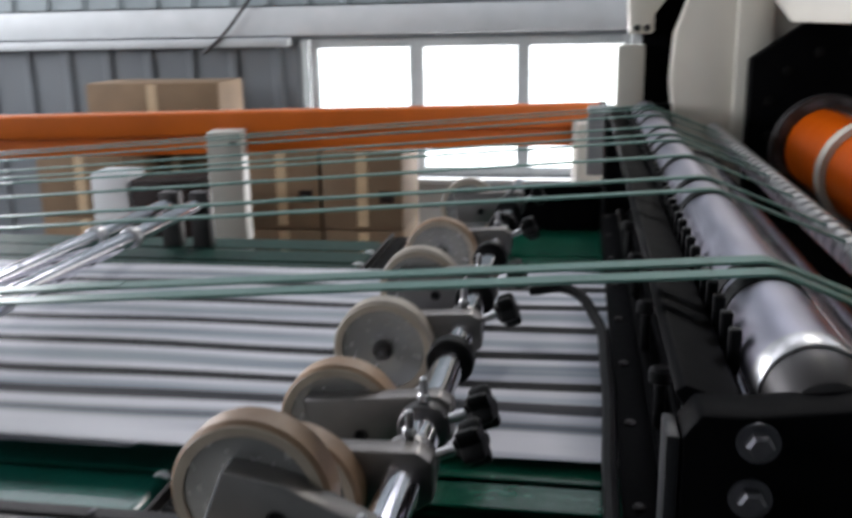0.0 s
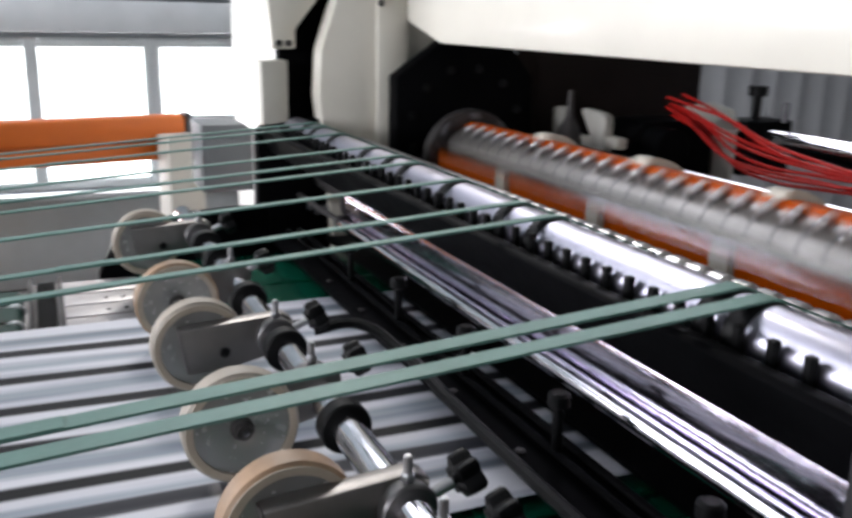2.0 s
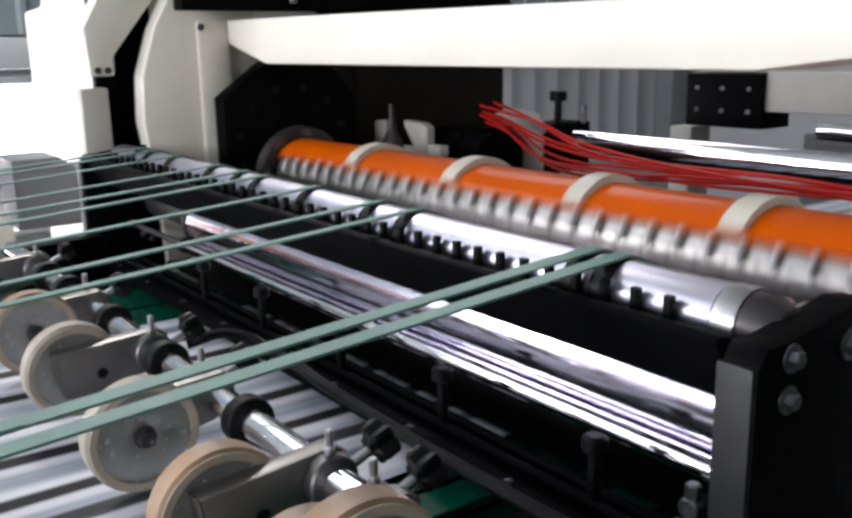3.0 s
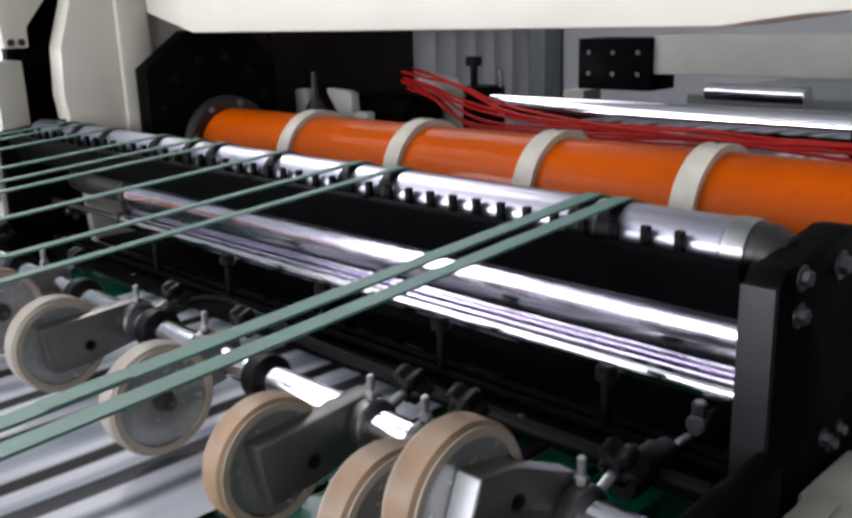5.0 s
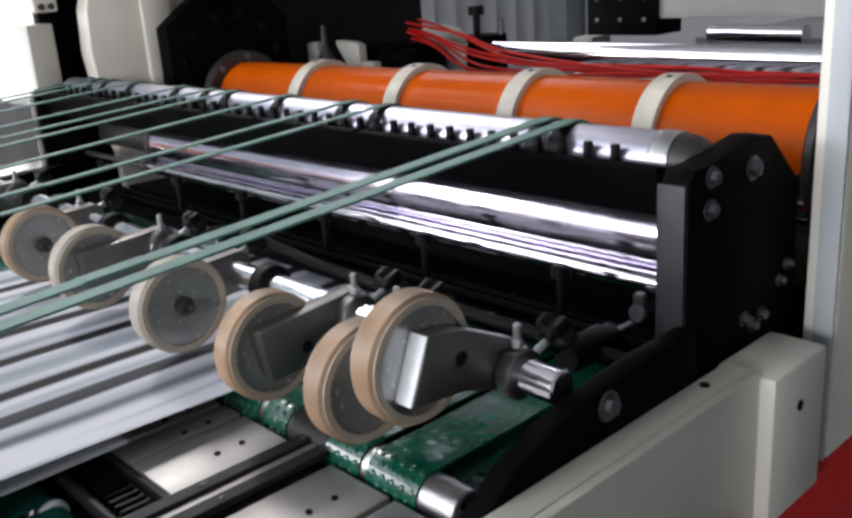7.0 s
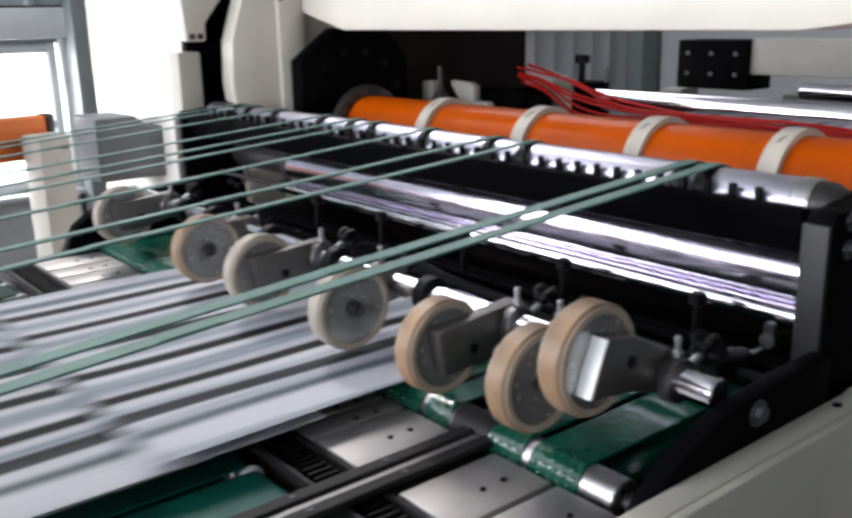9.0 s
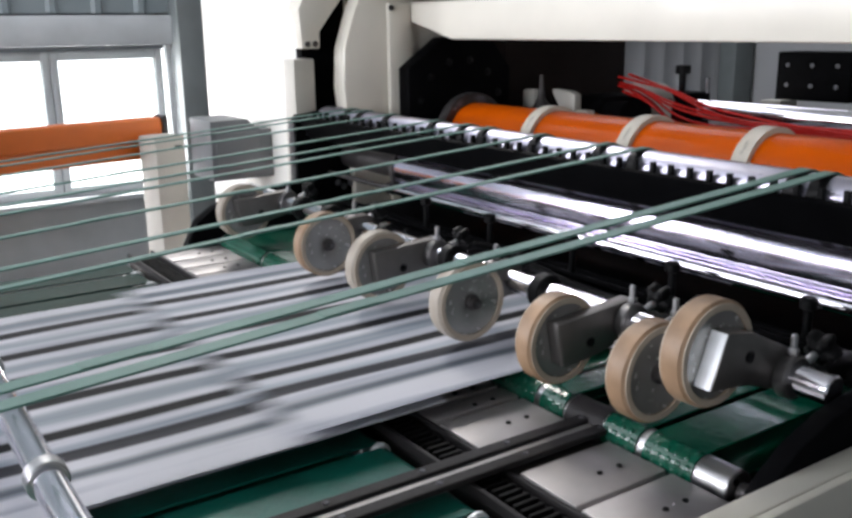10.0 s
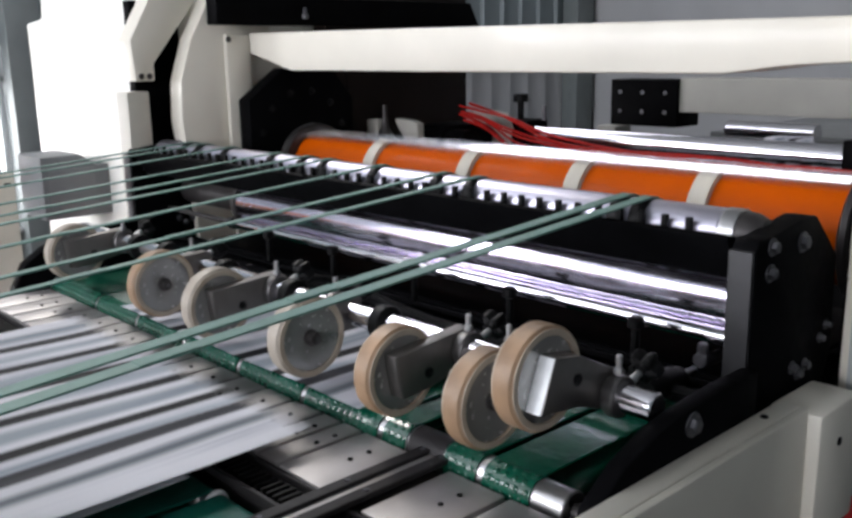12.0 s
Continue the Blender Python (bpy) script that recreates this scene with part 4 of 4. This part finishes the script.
part("body", box(0.734, 1.315, 2.1915, 2.26, 1.1, 1.96, 0.006), BROWN, rh)
part("door", box(0.80, 1.27, 2.1845, 2.1912, 1.16, 1.70, 0.003), BROWN, rh, "flush brown access door")
for z in (1.24, 1.60):
    part("hinge", rod(z, z + 0.05, 0.007, "Z", (0.797, 2.186, 0), 12), BLACK_RUB, rh)
ur = thing("upper_rail", "black upper frame rail behind the cream beam", "machine beam")
part("rail", slab([(0.3, 1.735), (1.24, 1.735), (1.20, 1.806), (0.3, 1.806)], 2.06, 2.1105, 0.004), BLACK, ur)
part("bolt", add(rod(0.0, 0.014, 0.009, "Z", seg=12), rod(0.014, 0.03, 0.005, "Z", seg=10)), BOLT, ur, "zinc bolt", (0.56, 2.05, 1.75))

solo("feed_section", box(0.66, 1.9, 0.52, 1.985, 0.0, 1.13, 0.006), BLACK, "black machine body below the feed section", "machine")
fs = thing("feed_magazine", "grey closed feed unit behind the machine", "feed unit")
part("cabinet", box(2.75, 4.2, 0.4, 2.1, 0.0, 1.30, 0.01), CABINET, fs)

# ---- beyond the machine ----
guard = thing("guard_rail", "orange channel guard rail on cream posts", "guard rail", loc=(0.12, 3.27, 0))
guard.rotation_euler = (0, 0, radians(11))
part("rail", box(-3.7, -0.022, -0.008, 0.06, 1.268, 1.352, 0.014, 3), ORANGE_DULL, guard)
part("lower_rail", box(-3.7, -0.022, 0.015, 0.06, 1.205, 1.2675, 0.006), ORANGE_DULL, guard)
part("end_cap", box(-0.0215, 0.0, -0.012, 0.064, 1.20, 1.356, 0.006), STEEL_DARK, guard, "dull brown end cap")
for x in (-0.125, -1.36, -2.7):
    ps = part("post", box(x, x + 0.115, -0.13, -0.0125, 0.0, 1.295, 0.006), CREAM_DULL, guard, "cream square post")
    part("slot", box(x + 0.075, x + 0.10, -0.1325, -0.1295, 1.25, 1.262, 0.0005, 1), BLACK_RUB, ps)
cc = thing("machine_cabinet", "machine cabinet behind the side frame, its cream whitened for window glare", "cabinet")
part("body", slab([(0.255, 0.081), (0.25, 1.773), (0.30, 1.79), (0.31, 1.95), (1.2, 1.95), (1.2, 0.081)], 2.30, 3.2, 0.008), CREAM_GLARE, cc)
part("plinth", box(0.27, 1.18, 2.31, 3.19, 0.0, 0.08, 0.004), BLACK, cc)
cab = thing("control_box", "grey control cabinet behind the side frame", "cabinet")
part("body", slab([(0.050, 1.20), (0.050, 1.385), (0.17, 1.385), (0.215, 1.35), (0.254, 1.35), (0.254, 1.20)], 2.66, 2.84, 0.006), CABINET, cab)
part("door", box(0.065, 0.205, 2.654, 2.6595, 1.215, 1.345, 0.003), CABINET, cab)


def carton(x0, x1, y0, y1, z0, z1, label):
    c = thing("cardboard_box", label, "box", group="stacked cartons")
    part("body", box(x0, x1, y0, y1, z0, z1, 0.006), CARTON, c)
    mid = (x0 + x1) / 2
    part("tape", box(mid - 0.03, mid + 0.03, y0 - 0.002, y0 - 0.0005, z0 + 0.02, z1 - 0.01, 0), TAPE, c)
    part("hand_hole", box(mid + 0.10, mid + 0.18, y0 - 0.003, y0 - 0.0006, z0 + (z1 - z0) * 0.35, z0 + (z1 - z0) * 0.5, 0), BROWN, c)
    return c


carton(-3.15, -2.60, 4.9, 5.4, 0.55, 0.93, "brown cardboard carton on a stack")
carton(-3.15, -2.60, 4.9, 5.4, 0.0, 0.545, "brown cardboard carton at the bottom of a stack")
carton(-1.86, -1.42, 4.9, 5.4, 0.50, 0.95, "brown cardboard carton on a stack")
carton(-1.40, -0.94, 4.9, 5.4, 0.50, 0.95, "brown cardboard carton on a stack")
carton(-1.86, -1.42, 4.9, 5.4, 0.0, 0.495, "brown cardboard carton at the bottom of a stack")
carton(-1.40, -0.94, 4.9, 5.4, 0.0, 0.495, "brown cardboard carton at the bottom of a stack")
carton(-2.95, -2.10, 5.2, 5.6, 0.94, 1.31, "large brown carton with crumpled sides")
carton(-2.95, -2.10, 5.45, 5.6, 0.0, 0.935, "tall brown carton against the wall")
pk = thing("pallet_truck_box", "dark control box with a white cover", "machine")
part("body", box(-2.3, -1.95, 4.4, 4.7, 0.0, 0.86, 0.01), BROWN, pk)
part("cover", box(-2.52, -2.31, 4.4, 4.6, 0.0, 0.90, 0.01), TRIM, pk, "white cover")

solo("wall_cable", tube_along([(-2.488, 5.950, 1.455), (-2.330, 5.950, 1.588), (-2.128, 5.950, 1.820), (-1.892, 5.950, 2.078)], 0.012), STEEL_DARK, "thin dark cable sagging along the wall", "cable")

# ---- sheets: fed fast, then carried slowly away ----
SHEET_L, FAST, SLOW, X_REL = 1.19, 2.45, 0.30, -0.21
Y_S0, Y_S1 = 0.915, 1.63


def sheet_mesh():
    """A printed sheet, its tail at x = 0, reaching towards -x, with a slight wave."""
    bm = bmesh.new()
    nx, ny, th = 36, 14, 0.0006
    rows = []
    for i in range(nx + 1):
        x = -SHEET_L * i / nx
        row = []
        for j in range(ny + 1):
            y = Y_S0 + (Y_S1 - Y_S0) * j / ny
            z = 0.0022 * math.sin(x * 9 + 2.2 * math.sin(y * 7)) * math.cos(y * 13 + x * 3)
            row.append((bm.verts.new((x, y, z)), bm.verts.new((x, y, z - th))))
        rows.append(row)
    for a, b in zip(rows, rows[1:]):
        for j in range(ny):
            bm.faces.new((a[j][0], a[j + 1][0], b[j + 1][0], b[j][0]))
            bm.faces.new((a[j][1], b[j][1], b[j + 1][1], a[j + 1][1]))
    bmesh.ops.recalc_face_normals(bm, faces=bm.faces[:])
    return bm


SHEET = finish("paper_sheet", sheet_mesh(), PAPER)
RELEASES = [float(np.interp(k, [n for _, n in TOPS], [t for t, _ in TOPS])) if k >= -3 else -0.05 + CUT * (k + 3) for k in range(-12, 25)]
SHEETS = []
for k, t_rel in enumerate(RELEASES):
    SHEETS.append((solo("paper_sheet", SHEET, None, "white printed paper sheet with dark lengthwise bands", "paper sheet", group="printed sheets"), t_rel, k))


def sheet_pose(t, t_rel, k):
    """Waits in the feed unit, runs out fast, then rides slowly away and piles up."""
    wait = t_rel - 1.25
    if t < wait:
        return pose(X_REL + FAST * 1.25 + 1.1, 0, 1.05 + 0.002 * k)
    if t < t_rel - 1.0:
        u = (t - wait) / 0.25
        return pose(X_REL + FAST * 1.0 + (FAST * 0.25 + 1.1) * (1 - u), 0, 1.05 + 0.002 * k + (1.2005 - 1.05 - 0.002 * k) * u)
    if t < t_rel:
        return pose(X_REL + FAST * (t_rel - t), 0, 1.2005)
    d = t - t_rel
    fast_out = min(d, 0.03)
    x = X_REL - FAST * fast_out - SLOW * (d - fast_out)
    return pose(max(x, -1.72), 0, 1.2005 - 0.010 * min(d / 0.1, 1) - 0.0022 * (d / CUT))


# share of a cycle gone by, share of a turn made: the knife lingers before the cut and then whips round
CYCLE = [(0.0, 0.0), (0.08, 0.13), (0.22, 0.42), (0.36, 0.665), (0.46, 0.715), (0.58, 0.735), (0.72, 0.755), (0.82, 0.79), (0.90, 0.855), (1.0, 1.0)]


def drum_turns(t):
    """Turns made by the knife drum at t seconds."""
    n = float(np.interp(t, [a for a, _ in TOPS], [b for _, b in TOPS]))
    return math.floor(n) + float(np.interp(n - math.floor(n), [a for a, _ in CYCLE], [b for _, b in CYCLE]))


def motions():
    walk(drum, [(i / FPS, pose(D_X, 0, D_Z, 0, KNIFE_AT + 360 * drum_turns(i / FPS), 0)) for i in range(12 * FPS + 1)])
    for ob, t_rel, k in SHEETS:
        marks = {0.0, 12.0}
        for d in (-1.25, -1.0, -0.5, 0.0, 0.03, 0.1, 1.0, 2.0, 3.0, 4.0, 5.0, 7.0):
            t = round((t_rel + d) * FPS) / FPS
            if 0 < t < 12:
                marks.add(round(t, 4))
        walk(ob, [(t, sheet_pose(t, t_rel, k)) for t in sorted(marks)])


KNIFE_AT = 235
motions()
